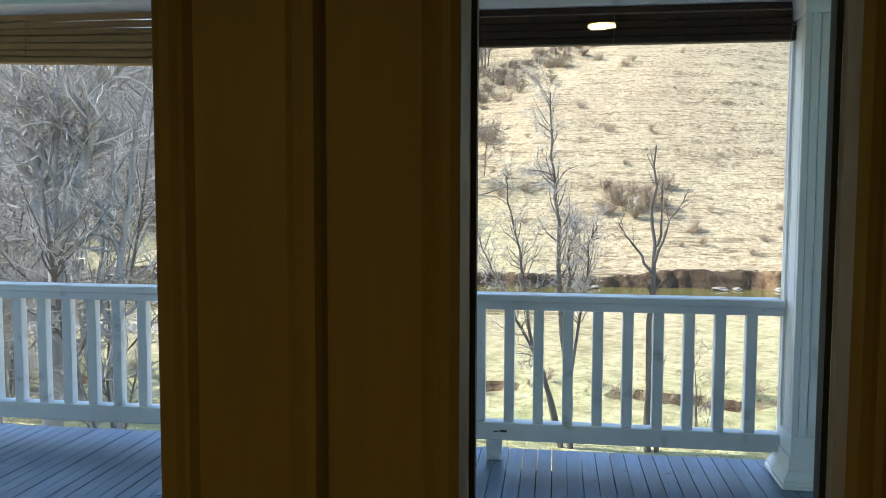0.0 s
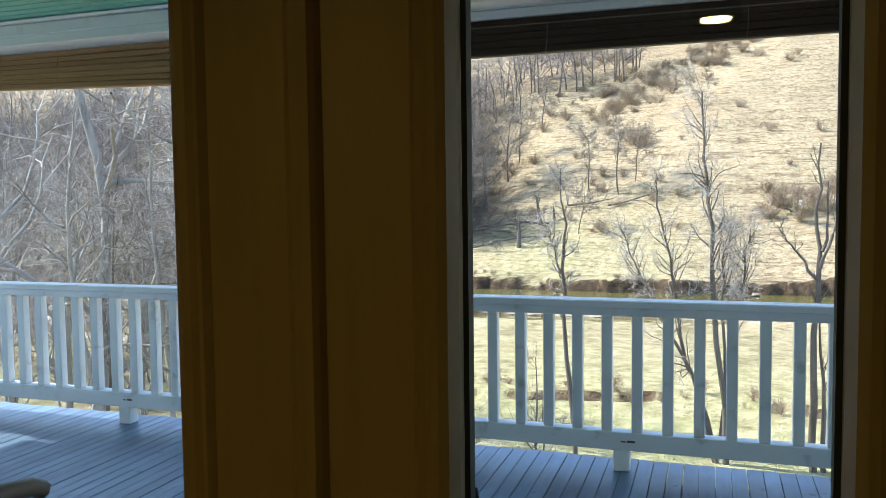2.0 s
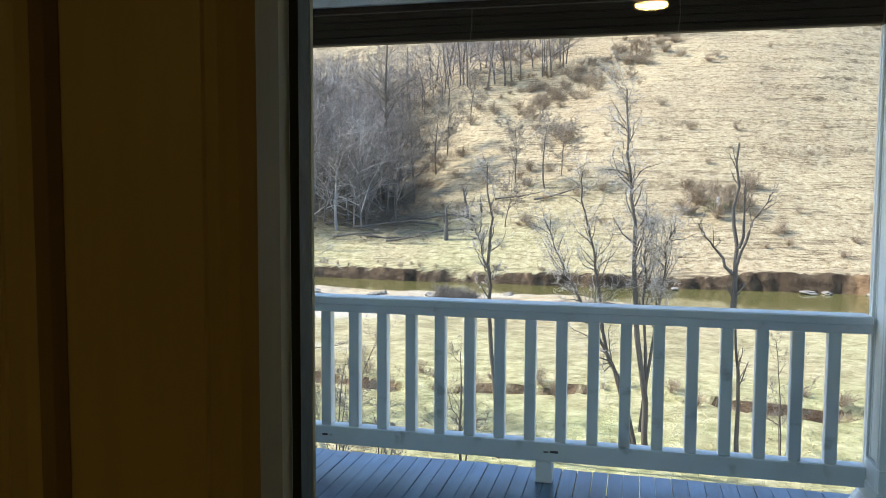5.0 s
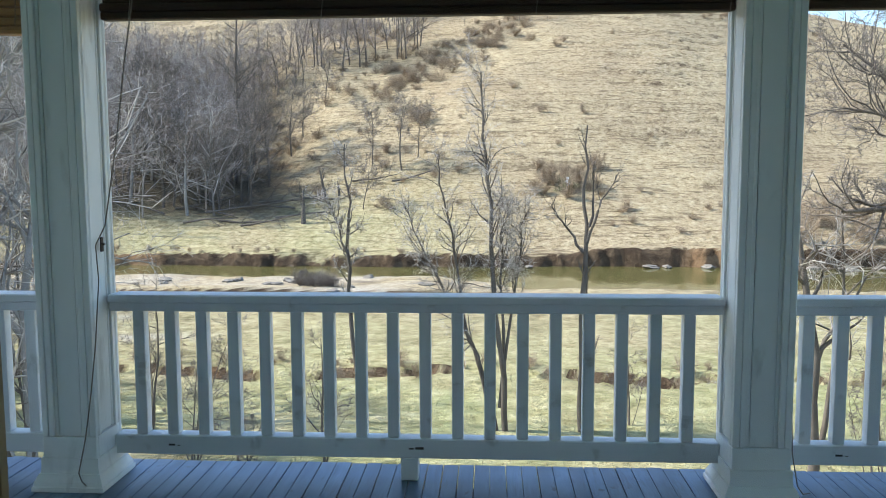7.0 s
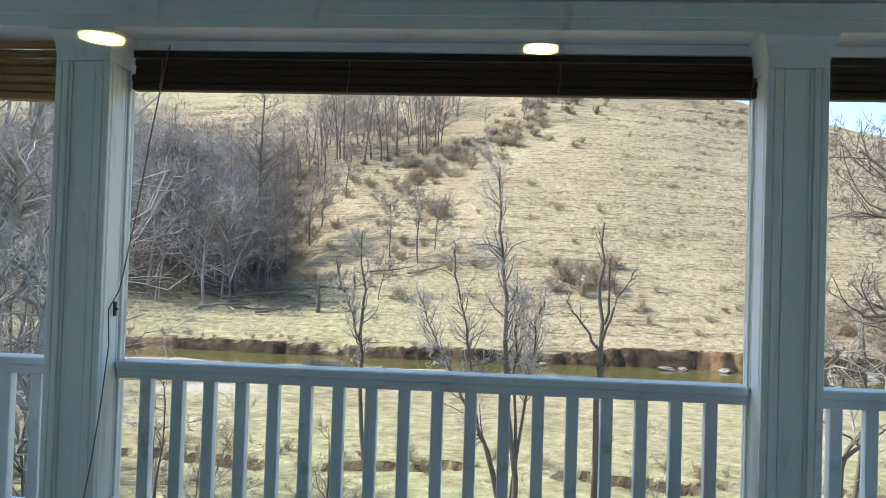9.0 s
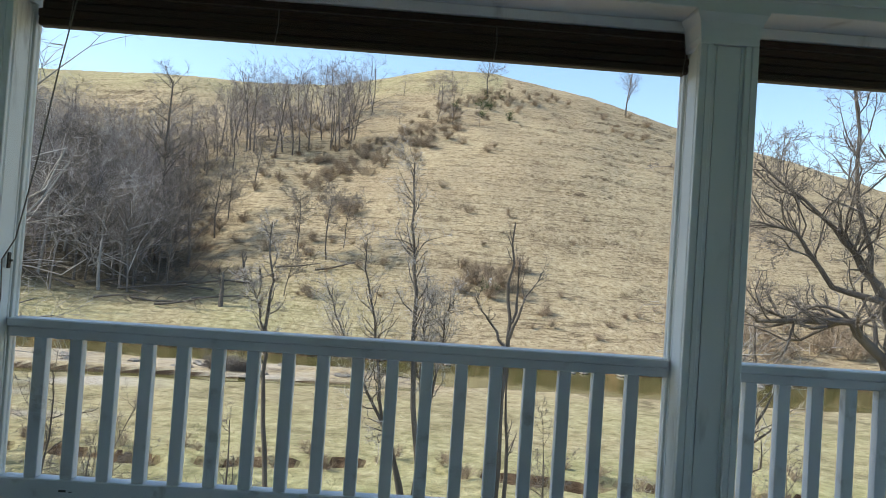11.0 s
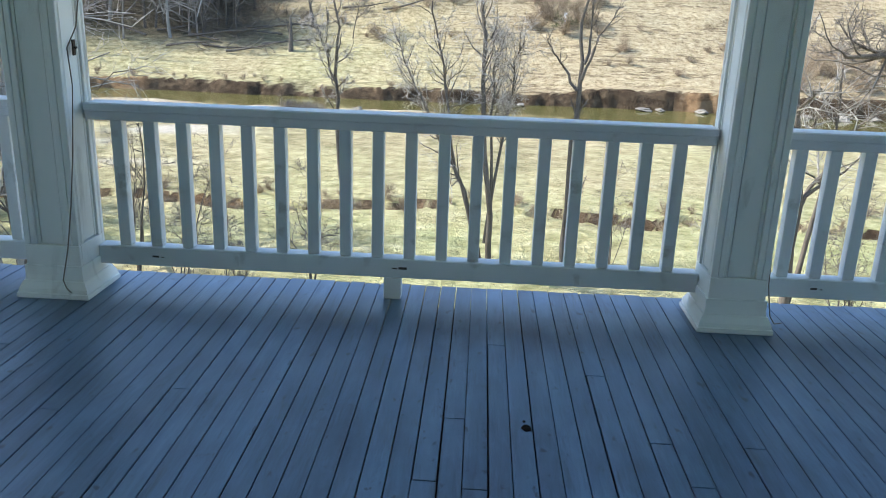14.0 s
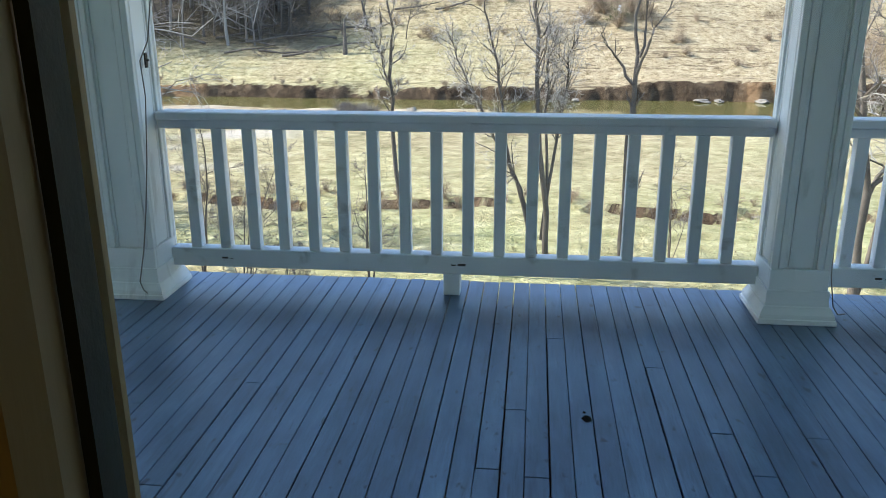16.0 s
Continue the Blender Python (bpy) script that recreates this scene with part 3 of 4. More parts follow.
def scatter(name, label, kinds, places, mats, category):
    """One mesh of many plants: places of (x, y, scale, turn, kind)."""
    for level, mat, sub in ((0, mats[0], ""), (1, mats[1], "_twigs")):
        vs, fs, off = [], [], 0
        for x, y, s, turn, k in places:
            v, f = kinds[k % len(kinds)][level]
            if not len(v):
                continue
            c, sn = math.cos(turn), math.sin(turn)
            w = np.stack([(v[:, 0] * c - v[:, 1] * sn) * s + x, (v[:, 0] * sn + v[:, 1] * c) * s + y, v[:, 2] * s + ground(x, y)], 1)
            vs.append(w)
            fs.append(f + off)
            off += len(v)
        if not vs:
            continue
        me = bpy.data.meshes.new(name + sub)
        me.from_pydata(np.concatenate(vs).tolist(), [], np.concatenate(fs).tolist())
        me.materials.append(mat)
        tagged(new(name + sub, me), label, category, "", "stuff")


far_trees = far_kinds(7, FAR, 500, 11.0, 0.15)
rng = random.Random(77)


def spots(n, u0, u1, y0, y1, s0, s1, keep=lambda u, y: True):
    out = []
    while len(out) < n:
        u, y = rng.uniform(u0, u1), rng.uniform(y0, y1)
        if keep(u, y):
            out.append((EYE[0] + u * y, y, rng.uniform(s0, s1), rng.uniform(0, 6.28), rng.randrange(7)))
    return out


draw = spots(235, -0.62, -0.24, 93, 178, 0.7, 1.2, lambda u, y: u < (-0.325 + 0.0004 * (y - 95) if y < 150 else -0.303 - 0.0016 * (y - 150)) + rng.gauss(0, 0.02))
scatter("hillside_woods", "dense bare mauve-grey woods filling the draw of the hill", far_trees, draw[:130], (BARK, WOODS_TWIG), "woods")
# the rest of the draw gets the brightened twigs, for branches that catch light
scatter("pale_woods", "pale grey bare woods with twigs coloured as sunlit, among the darker trees", far_trees, draw[130:], (TWIG, WOODS_LIT), "woods")
line = spots(24, -0.235, -0.085, 158, 176, 0.95, 1.4) + spots(20, -0.21, -0.06, 182, 214, 0.8, 1.2) + spots(14, -0.08, 0.08, 180, 215, 0.4, 0.7)
line += spots(16, -0.30, -0.22, 150, 172, 0.6, 1.0)
scatter("spur_woods", "bare trees standing along the spur of the hill", far_trees, line, (BARK, WOODS_TWIG), "woods")
creek = spots(14, -1.6, -0.62, 38, 56, 0.7, 1.15) + spots(165, -1.25, -0.50, 85, 165, 0.8, 1.4)
scatter("creek_woods", "tangled bare woods beside the creek", far_trees, creek, (BARK, WOODS_TWIG), "woods")

# single trees on the hill
HILL = dict(FAR, segs=(5, 4, 3, 2), wander=(0.08, 0.18, 0.2, 0.2), lift=(0.06, 0.08, 0.05, 0), kids=(15, 7, 5), spread=((30, 75),) * 3, short=((0.35, 0.65), (0.35, 0.6), (0.4, 0.7)), sides=(5, 4, 3, 3), least=0.024)
HILL["from"] = (0.32, 0.2, 0.15)
for k, (u, y, h, r, label) in enumerate((
        (0.078, 208, 11, 0.2, "lone bare tree near the skyline"), (0.256, 226, 12, 0.26, "lone bare spreading tree near the skyline"),
        (0.46, 226, 9, 0.2, "small bare tree on the skyline"), (-0.317, 104, 11.5, 0.2, "bare tree at the foot of the hill"), (-0.280, 113, 11, 0.24, "bare tree at the foot of the hill"),
        (-0.147, 110, 8, 0.10, "slim bare tree on the slope"), (-0.110, 108, 9, 0.13, "bare tree on the slope"), (-0.16, 96, 6, 0.07, "slim bare tree on the slope"),
        (-0.09, 112, 7.5, 0.09, "slim bare tree on the slope"), (-0.25, 122, 10, 0.16, "bare tree on the slope"), (-0.345, 97, 9.5, 0.15, "bare tree at the foot of the hill"),
        (-0.30, 117, 12, 0.2, "bare tree at the foot of the hill"), (-0.235, 128, 9, 0.13, "bare tree on the slope"), (-0.37, 101, 10, 0.17, "bare tree at the foot of the hill"), (-0.205, 140, 9, 0.13, "bare tree on the slope"))):
    tree(700 + k, *on_ground(EYE[0] + u * y, y), [(0, 0, h, r)], HILL, label, BARK, TWIG, group="bare trees on the hillside")
tree(729, *on_ground(EYE[0] - 0.319 * 118.8, 118.8), [(0, 0, 27, 0.36)], dict(HILL, segs=(9, 4, 3, 2), wander=(0.02, 0.12, 0.2, 0.2), kids=(34, 7, 5), short=((0.16, 0.27), (0.35, 0.6), (0.4, 0.7)), **{"from": (0.45, 0.2, 0.15)}),
     "very tall bare tree with a fan-shaped crown reaching the skyline", BARK, TWIG, group="bare trees on the hillside")
for k, (u, y, h, r) in enumerate(((-0.237, 91.5, 4.2, 0.32), (-0.209, 100, 4.0, 0.28), (-0.19, 101, 2.2, 0.2))):
    tree(730 + k, *on_ground(EYE[0] + u * y, y), [(0.05, 0, h, r)], dict(SNAG, kids=(3, 1, 1)), "broken grey dead trunk on the slope", BARK, BARK, "dead tree", "dead trunks on the slope")

for k in range(24):
    r = random.Random(760 + k)
    u, y = r.uniform(-0.47, -0.30), r.uniform(94, 124)
    tree(760 + k, *on_ground(EYE[0] + u * y, y), [(r.uniform(-0.1, 0.1), 0, r.uniform(8, 14), r.uniform(0.13, 0.24))], dict(HILL, least=0.032, kids=(13, 6, 4)), "bare tree at the edge of the woods",
         BARK_ASH if k % 3 == 0 else BARK, TWIG if k % 2 else BARK, group="bare trees on the hillside")

# fallen trees at the foot of the woods
for k, (u, y, turn, length) in enumerate(((-0.36, 95, 0.15, 8), (-0.31, 98, -0.25, 9), (-0.39, 91, 0.05, 6), (-0.33, 94, 2.9, 7), (-0.27, 93, 0.3, 7), (-0.20, 99, 2.7, 6), (-0.12, 104, 0.5, 7), (-0.40, 97, 0.4, 8), (-0.345, 92, -0.1, 7), (-0.29, 101, 0.2, 9), (-0.25, 97, 3.0, 6), (-0.17, 105, 0.35, 6), (-0.42, 94, 2.8, 9), (-0.315, 90, 0.2, 6))):
    t = tree(740 + k, *on_ground(EYE[0] + u * y, y), [(0, 0, length, 0.16)], dict(HILL, kids=(6, 3, 2)), "fallen bare tree lying on the slope", BARK, BARK, "fallen tree", "fallen trees")
    t.rotation_euler = (0.12, radians(84), turn)
    t.location.z += 0.3

# brush
BUSH = dict(FAR, segs=(3, 2, 2), wander=(0.2, 0.3, 0.3), lift=(0.02, 0.02, 0), kids=(5, 3), spread=((20, 60), (20, 60)), short=((0.5, 0.8), (0.5, 0.8)), sides=(3, 3, 3), tip=0.4, least=0.017)
BUSH["from"] = (0.1, 0.1)


def bush_kinds(n, seed):
    made = []
    for k in range(n):
        r = random.Random(seed + k)
        wood, fine = ([], []), ([], [])
        for _ in range(11):
            a, lean = r.uniform(0, 6.28), r.uniform(0.1, 1.0)
            grow(r, Vector((0, 0, -0.1)), Vector((math.cos(a) * lean, math.sin(a) * lean, 1)).normalized(), r.uniform(0.8, 1.5), 0.03, 0, BUSH, wood, fine)
        made.append([(np.array(v, dtype=float).reshape(-1, 3), np.array(f, dtype=int).reshape(-1, 4)) for v, f in (wood, fine)])
    return made


bushes = bush_kinds(5, 900)
brush = []
for (u0, y0), (u1, y1) in (((-0.115, 145), (-0.075, 149)), ((-0.075, 149), (-0.034, 158)), ((-0.034, 158), (0.028, 172)), ((0.028, 172), (0.075, 198)), ((0.075, 198), (0.168, 215))):
    for _ in range(44):
        f = rng.random()
        y = y0 + (y1 - y0) * f + abs(rng.gauss(0, 11)) - 3
        brush.append((EYE[0] + (u0 + (u1 - u0) * f + rng.gauss(-0.016, 0.024)) * y, y, rng.uniform(0.45, 1.6), rng.uniform(0, 6.28), rng.randrange(5)))
brush += [(EYE[0] + u * y, y, s, 6.28 * s, k) for k, (u, y, s) in enumerate(((-0.085, 125, 2.0), (-0.078, 126, 1.7), (-0.093, 127, 1.8), (0.063, 126, 1.1), (0.117, 126, 1.1), (0.05, 167, 1.3), (0.083, 161, 1.5), (0.09, 163, 1.0), (0.028, 137, 1.0), (0.15, 170, 0.8)))]
brush += spots(16, 0.0, 0.5, 110, 205, 0.35, 0.8) + spots(46, -0.30, -0.12, 100, 165, 0.6, 1.5) + spots(24, -0.19, -0.08, 176, 200, 1.0, 2.0)
brush += spots(20, 0.14, 0.45, 87, 100, 0.4, 0.9) + spots(26, 0.055, 0.14, 97, 108, 0.8, 1.7) + spots(20, -0.16, -0.02, 95, 125, 0.5, 1.2)
brush += spots(22, 0.22, 0.40, 200, 224, 0.8, 1.5) + spots(60, -0.62, 0.5, 31, 34.5, 0.2, 0.5) + spots(30, 0.34, 0.6, 84, 96, 1.2, 2.2) + spots(30, -0.5, -0.1, 79, 84, 0.25, 0.5)
scatter("hillside_brush", "leafless brown brush scattered over the hillside", bushes, brush, (TWIG_BROWN, TWIG_BROWN), "brush")
ever = [(EYE[0] + 0.095 * 99, 99, 1.3, 0.3, 1), (EYE[0] + 0.10 * 99.6, 99.6, 1.0, 2.3, 2)] + spots(5, 0.02, 0.12, 186, 200, 1.4, 2.2) + spots(3, 0.07, 0.1, 205, 212, 0.8, 1.3) + spots(12, -0.43, -0.34, 118, 150, 1.4, 2.6)
scatter("evergreen_shrubs", "small dark green shrubs on the slope", bushes, ever, (BARK, EVERGREEN), "shrub")

# dry grass tufts over the meadow and the lower slope
gv, gf = [], []
for n in range(26000):
    if n < 11000:
        y = rng.uniform(13, 50)
        u = rng.uniform(-0.75, 0.6)
        s = rng.uniform(0.035, 0.10)
    else:
        y = rng.uniform(84, 225)
        u = rng.uniform(-0.25, 0.6)
        s = rng.uniform(0.10, 0.27)
    x = EYE[0] + u * y
    z = ground(x, y) - 0.02
    for _ in range(3):
        a = rng.uniform(0, 6.28)
        w = s * 0.22
        b = len(gv)
        gv += [(x - w * math.cos(a), y - w * math.sin(a), z), (x + w * math.cos(a), y + w * math.sin(a), z), (x + rng.gauss(0, s * 0.5), y + rng.gauss(0, s * 0.5), z + s)]
        gf.append((b, b + 1, b + 2))
me = bpy.data.meshes.new("dry_grass")
me.from_pydata(gv, [], gf)
me.materials.append(GRASS_BLADE)
tagged(new("dry_grass", me), "dry tan grass tufts on the meadow and slope", "grass", "", "stuff")


# rocks at the water, a drift pile, and a white scrap on the hill
def rock(x, y, z, sx, sy, sz, seed, label="flat pale rock at the river's edge"):
    bm = bmesh.new()
    bmesh.ops.create_icosphere(bm, subdivisions=3, radius=1)
    for v in bm.verts:
        v.co *= 1 + 0.55 * noise.noise(v.co * 1.3 + Vector((seed, 0, 0)))
        v.co = Vector((v.co.x * sx, v.co.y * sy, max(v.co.z, -0.6) * sz))
    ob = part("rock", bm, ROCK, None, "", False)
    ob.location = (x, y, z)
    return tagged(ob, label, "rock", "rocks at the river")


for k, (u, y, sx, sz) in enumerate(((0.203, 79.6, 0.8, 0.2), (0.222, 79.8, 0.35, 0.16), (0.272, 79.6, 0.6, 0.25), (0.44, 78, 1.1, 0.3), (0.48, 79, 0.7, 0.25), (0.05, 79.6, 0.35, 0.12), (0.40, 79, 0.5, 0.2), (-0.20, 62.5, 0.45, 0.15))):
    rock(EYE[0] + u * y, y, WATER_Z + 0.12, sx, 0.8, sz, k * 7.3)
for k in range(14):
    r = random.Random(60 + k)
    u, y = r.uniform(-0.45, -0.05), r.uniform(63, 70)
    rock(EYE[0] + u * y, y, ground(EYE[0] + u * y, y) + 0.05, r.uniform(0.2, 0.6), 0.4, r.uniform(0.1, 0.25), 31 + k, "pale stone on the gravel bar")
drift = spots(14, -0.245, -0.20, 64, 66, 0.5, 0.9)
scatter("drift_pile", "tangle of driftwood on the gravel bar", bushes, drift, (BARK, TWIG), "driftwood")
bm = bmesh.new()
r = random.Random(5)
rows = [[bm.verts.new((i * 0.13 + r.gauss(0, 0.04), r.gauss(0, 0.08), k * 0.22)) for i in range(4)] for k in range(7)]
for a, b in zip(rows, rows[1:]):
    for i in range(3):
        bm.faces.new((a[i], a[i + 1], b[i + 1], b[i]))
bmesh.ops.solidify(bm, geom=bm.faces[:], thickness=0.02)
scrap = part("scrap_sheet", bm, two_scale("white_plastic", (0.7, 0.74, 0.8), (0.85, 0.88, 0.92)))
sx, sy, sz = on_ground(EYE[0] + 0.0935 * 99.8, 98.0)
scrap.location = (sx, sy, sz + 0.9)
tagged(scrap, "crumpled white plastic sheet caught in a bush", "plastic sheet")


# ---------------------------------------------------------------- the porch
COL_X = (-4.56, -1.365, 1.825, 5.015)
COL_Y, RAIL_Y = 3.435, 3.53
DECK_Y1 = 3.715
DECK_X0, DECK_X1 = -6.05, 6.2
BEAM_Z, CEIL_Z = 2.45, 2.612

structure("wall_under_porch", SIDING, (DECK_X0, DECK_X1, 0.2, 0.3, -3.2, -0.32), label="plain white wall under the porch")
structure("deck_frame", DARK_WOOD, (DECK_X0, DECK_X1, 0.12, DECK_Y1 - 0.06, -0.30, -0.10), (DECK_X0, DECK_X1, 0.12, DECK_Y1 - 0.3, -0.07, -0.05), label="dark timber frame under the deck")
structure("porch_ceiling", CEIL_GREEN, (DECK_X0, DECK_X1, 0.1, 3.60, CEIL_Z, CEIL_Z + 0.12), *[(DECK_X0, DECK_X1, 0.12 + k * 0.09, 0.195 + k * 0.09, CEIL_Z - 0.008, CEIL_Z - 0.0005) for k in range(35)], label="green painted beadboard porch ceiling")
structure("porch_roof", SIDING, (DECK_X0 - 0.3, DECK_X1 + 0.3, -6.6, 4.0, CEIL_Z + 0.25, CEIL_Z + 0.35), label="roof slab above the porch")

beam = tagged(new("porch_beam", None), "white painted porch beam with a stepped cornice", "beam")
boxes("beam_body", WHITE, beam, (DECK_X0, DECK_X1, 3.295, 3.585, BEAM_Z, CEIL_Z - 0.009), bevel=0.004)
boxes("beam_band", WHITE, beam, (DECK_X0, DECK_X1, 3.278, 3.2945, BEAM_Z + 0.055, BEAM_Z + 0.125), bevel=0.004)
boxes("cornice", WHITE, beam, (DECK_X0, DECK_X1, 3.245, 3.2945, BEAM_Z + 0.13, CEIL_Z - 0.009), bevel=0.012)
boxes("fascia", WHITE, beam, (DECK_X0, DECK_X1, 3.586, 3.62, BEAM_Z - 0.0, CEIL_Z + 0.25), bevel=0.004)
boxes("blind_header", WHITE, beam, *[(a + 0.131, b - 0.131, 3.49, 3.575, 2.402, BEAM_Z - 0.001) for a, b in zip(COL_X[1:], COL_X[2:])], bevel=0.003)
# out of view: added here to limit how far sun reaches over the left deck
structure("unseen_end_beam", WHITE, (-6.05, -5.80, 0.12, 3.24, 2.38, CEIL_Z - 0.009), label="unseen white beam added to bound the sun at the end of the porch")
structure("porch_soffit_trim", WHITE, (DECK_X0 - 0.3, DECK_X1 + 0.3, 3.63, 3.98, CEIL_Z + 0.2, CEIL_Z + 0.248), label="white soffit board")


def column(cx):
    top = new("porch_column", None)
    top.location = (cx, COL_Y, 0)
    w = 0.130
    bm = bmesh.new()
    box(bm, -w + 0.022, w - 0.022, -w + 0.022, w - 0.022, 0.16, BEAM_Z - 0.001)
    part("shaft", bm, WHITE, top)
    for k in range(4):
        rot = Matrix.Rotation(k * math.pi / 2, 4, "Z")
        for name, (x0, x1, z0, z1) in (("corner_board", (-w, -w + 0.0305, 0.255, 2.30)), ("stile", (-w + 0.032, -w + 0.058, 0.255, 2.30)), ("stile", (w - 0.058, w - 0.032, 0.255, 2.30)), ("corner_board", (w - 0.0305, w, 0.255, 2.30)), ("bottom_panel_rail", (-w, w, 0.15, 0.2545)), ("top_panel_rail", (-w, w, 2.3005, 2.36))):
            bm = bmesh.new()
            trim = 0.0225 if k % 2 else 0.0
            box(bm, max(x0, -w + trim), min(x1, w - trim), -w, -w + 0.0215, z0, z1, 0.003)
            bmesh.ops.transform(bm, matrix=rot, verts=bm.verts)
            part(name, bm, WHITE, top)
        for sx in (-1, 1):
            bm = bmesh.new()
            x = sx * (w - 0.058 - 0.009 - 0.0)
            box(bm, x - 0.008, x + 0.008, -w + 0.011, -w + 0.0215, 0.256, 2.299, 0.003)
            bmesh.ops.transform(bm, matrix=rot, verts=bm.verts)
            part("panel_bead", bm, WHITE, top)
        bm = bmesh.new()
        box(bm, -w + 0.0785, w - 0.0765, -w + 0.0135, -w + 0.0215, 0.262, 2.296, 0.001)
        bmesh.ops.transform(bm, matrix=rot, verts=bm.verts)
        part("panel", bm, WHITE, top)
    bm = bmesh.new()
    frustum(bm, 0, 0, [(0.171, 0.001), (0.173, 0.004), (0.173, 0.024), (0.166, 0.027), (0.1655, 0.031), (0.164, 0.046), (0.152, 0.070), (0.1475, 0.080), (0.141, 0.083), (0.1405, 0.087), (0.138, 0.110), (0.138, 0.155)])
    part("flared_base", bm, WHITE, top)
    bm = bmesh.new()
    frustum(bm, 0, 0, [(0.132, 2.335), (0.134, 2.365), (0.139, 2.395), (0.151, 2.42), (0.158, 2.432), (0.158, BEAM_Z - 0.002)])
    part("capital", bm, WHITE, top)
    return tagged(top, "white boxed porch column with recessed panels and a flared base", "column", "porch columns")


for cx in COL_X:
    column(cx)
column(-5.92)

BAL = [(k - 8.5) * 0.1556 for k in range(18)]


def railing(x0, x1, mid, paint=WHITE_RAIL):
    top = new("porch_railing", None)
    top.location = (mid, RAIL_Y, 0)
    a, b = x0 - mid, x1 - mid
    boxes("handrail", paint, top, (a, b, -0.066, 0.066, 0.868, 0.907), bevel=0.006)
    boxes("top_rail", paint, top, (a, b, -0.043, 0.043, 0.824, 0.8675), bevel=0.004)
    boxes("bottom_rail", paint, top, (a, b, -0.043, 0.043, 0.113, 0.209), bevel=0.005)
    bm = bmesh.new()
    box(bm, -0.0275, 0.0275, -0.0275, 0.0275, 0.2095, 0.8235, 0.003)
    me = to_mesh("baluster", bm, paint)
    for bx in BAL:
        if a + 0.03 < bx < b - 0.03:
            part("baluster", me, None, top).location = (bx, 0, 0)
    for cx, cw in ((-1.17, 0.016), (-1.135, 0.007), (0.01, 0.012), (0.05, 0.02)):
        if a < cx < b:
            boxes("paint_chip", DARK_WOOD, top, (cx - cw, cx + cw, -0.0445, -0.0432, 0.158, 0.158 + cw * 0.6), label="dark chipped paint")
    boxes("foot_block", paint, top, (-0.042, 0.042, -0.042, 0.042, 0.001, 0.1125), bevel=0.004)
    return tagged(top, "white painted wooden porch railing with square balusters", "railing", "porch railings")


railing(-5.79, -4.69, -5.24)
for x0, x1 in zip(COL_X, COL_X[1:]):
    railing(x0 + 0.131, x1 - 0.131, (x0 + x1) / 2 - 0.008)
end_rail = railing(-1.45, 1.45, 0)
end_rail.location, end_rail.rotation_euler = (-5.95, 1.95, 0), (0, 0, radians(90))


def blind(x0, x1, z0, slats, mat, label, tilt=0.0, z1=2.401, gap=0.006):
    """A matchstick blind drawn up to the beam: a valance and stacked folds of slats with thin gaps."""
    top = new("rolled_blind", None)
    top.location = ((x0 + x1) / 2, 3.525, z1)
    h = (x1 - x0) / 2
    r = random.Random(int(x0 * 10))
    boxes("headrail", mat, top, (-h, h, -0.02, 0.02, -0.034, -0.0015), bevel=0.003)
    zs = np.linspace(-0.034 - gap, z0 - z1, slats + 1)
    for k, (a, b) in enumerate(zip(zs, zs[1:])):
        bm = bmesh.new()
        y = 0.006 * math.sin(k * 2.1)
        box(bm, -h + r.uniform(0, 0.015), h - r.uniform(0, 0.015), -0.022 + y - 0.004 * k, 0.022 + y, b + (0.0022 if k == 0 else 0.0008), a, 0.006)
        for v in bm.verts:
            v.co.z -= tilt * v.co.x * (k + 1) / slats
        part("slat_fold", bm, mat, top)
    for sx in (-0.9, -0.3, 0.35, 0.92):
        c = cable("lift_cord", [(sx * h, -0.03, -0.04), (sx * h + 0.004, -0.046, -0.12), (sx * h - 0.006, -0.046, z0 - z1 - 0.004)], 0.0022, CORD, top)
    return tagged(top, label, "blind", "rolled porch blinds")


# left blind takes the brightened bamboo, its light put into the slat colour
blind(COL_X[0] + 0.14, COL_X[1] - 0.14, 2.185, 6, BAMBOO_LIT, "bamboo blind in a tan that holds its light, rolled up unevenly under the porch beam", 0.03, 2.445, 0.004)
blind(COL_X[1] + 0.14, COL_X[2] - 0.02, 2.207, 4, BAMBOO, "dark brown bamboo blind rolled up under the porch beam")
blind(COL_X[2] + 0.05, COL_X[3] - 0.14, 2.207, 4, BAMBOO, "dark brown bamboo blind rolled up under the porch beam")
tagged(cable("blind_cord", [(-1.03, 3.47, 2.42), (-1.07, 3.40, 2.0), (-1.11, 3.36, 1.6), (-1.16, 3.33, 1.25), (-1.20, 3.312, 1.16), (-1.19, 3.308, 1.0), (-1.215, 3.30, 0.7), (-1.245, 3.29, 0.45), (-1.275, 3.28, 0.25), (-1.30, 3.255, 0.10), (-1.285, 3.252, 0.06), (-1.262, 3.245, 0.045)], 0.003, CORD),
       "thin grey blind cord hanging down beside a column", "cord")
tagged(cable("blind_cord", [(1.97, 3.40, 1.55), (1.965, 3.385, 1.0), (1.955, 3.38, 0.7), (1.975, 3.38, 0.45), (1.99, 3.385, 0.2), (2.02, 3.39, 0.05), (2.05, 3.40, 0.008), (2.09, 3.42, 0.006)], 0.003, CORD),
       "thin grey blind cord hanging down beside a column", "cord")
hook = boxes("cord_cleat", BLACK, None, (-1.2345, -1.227, 3.42, 3.445, 1.12, 1.19), (-1.2265, -1.216, 3.425, 3.44, 1.15, 1.16), bevel=0.002)
tagged(hook, "small dark cord cleat screwed to a column", "cleat")


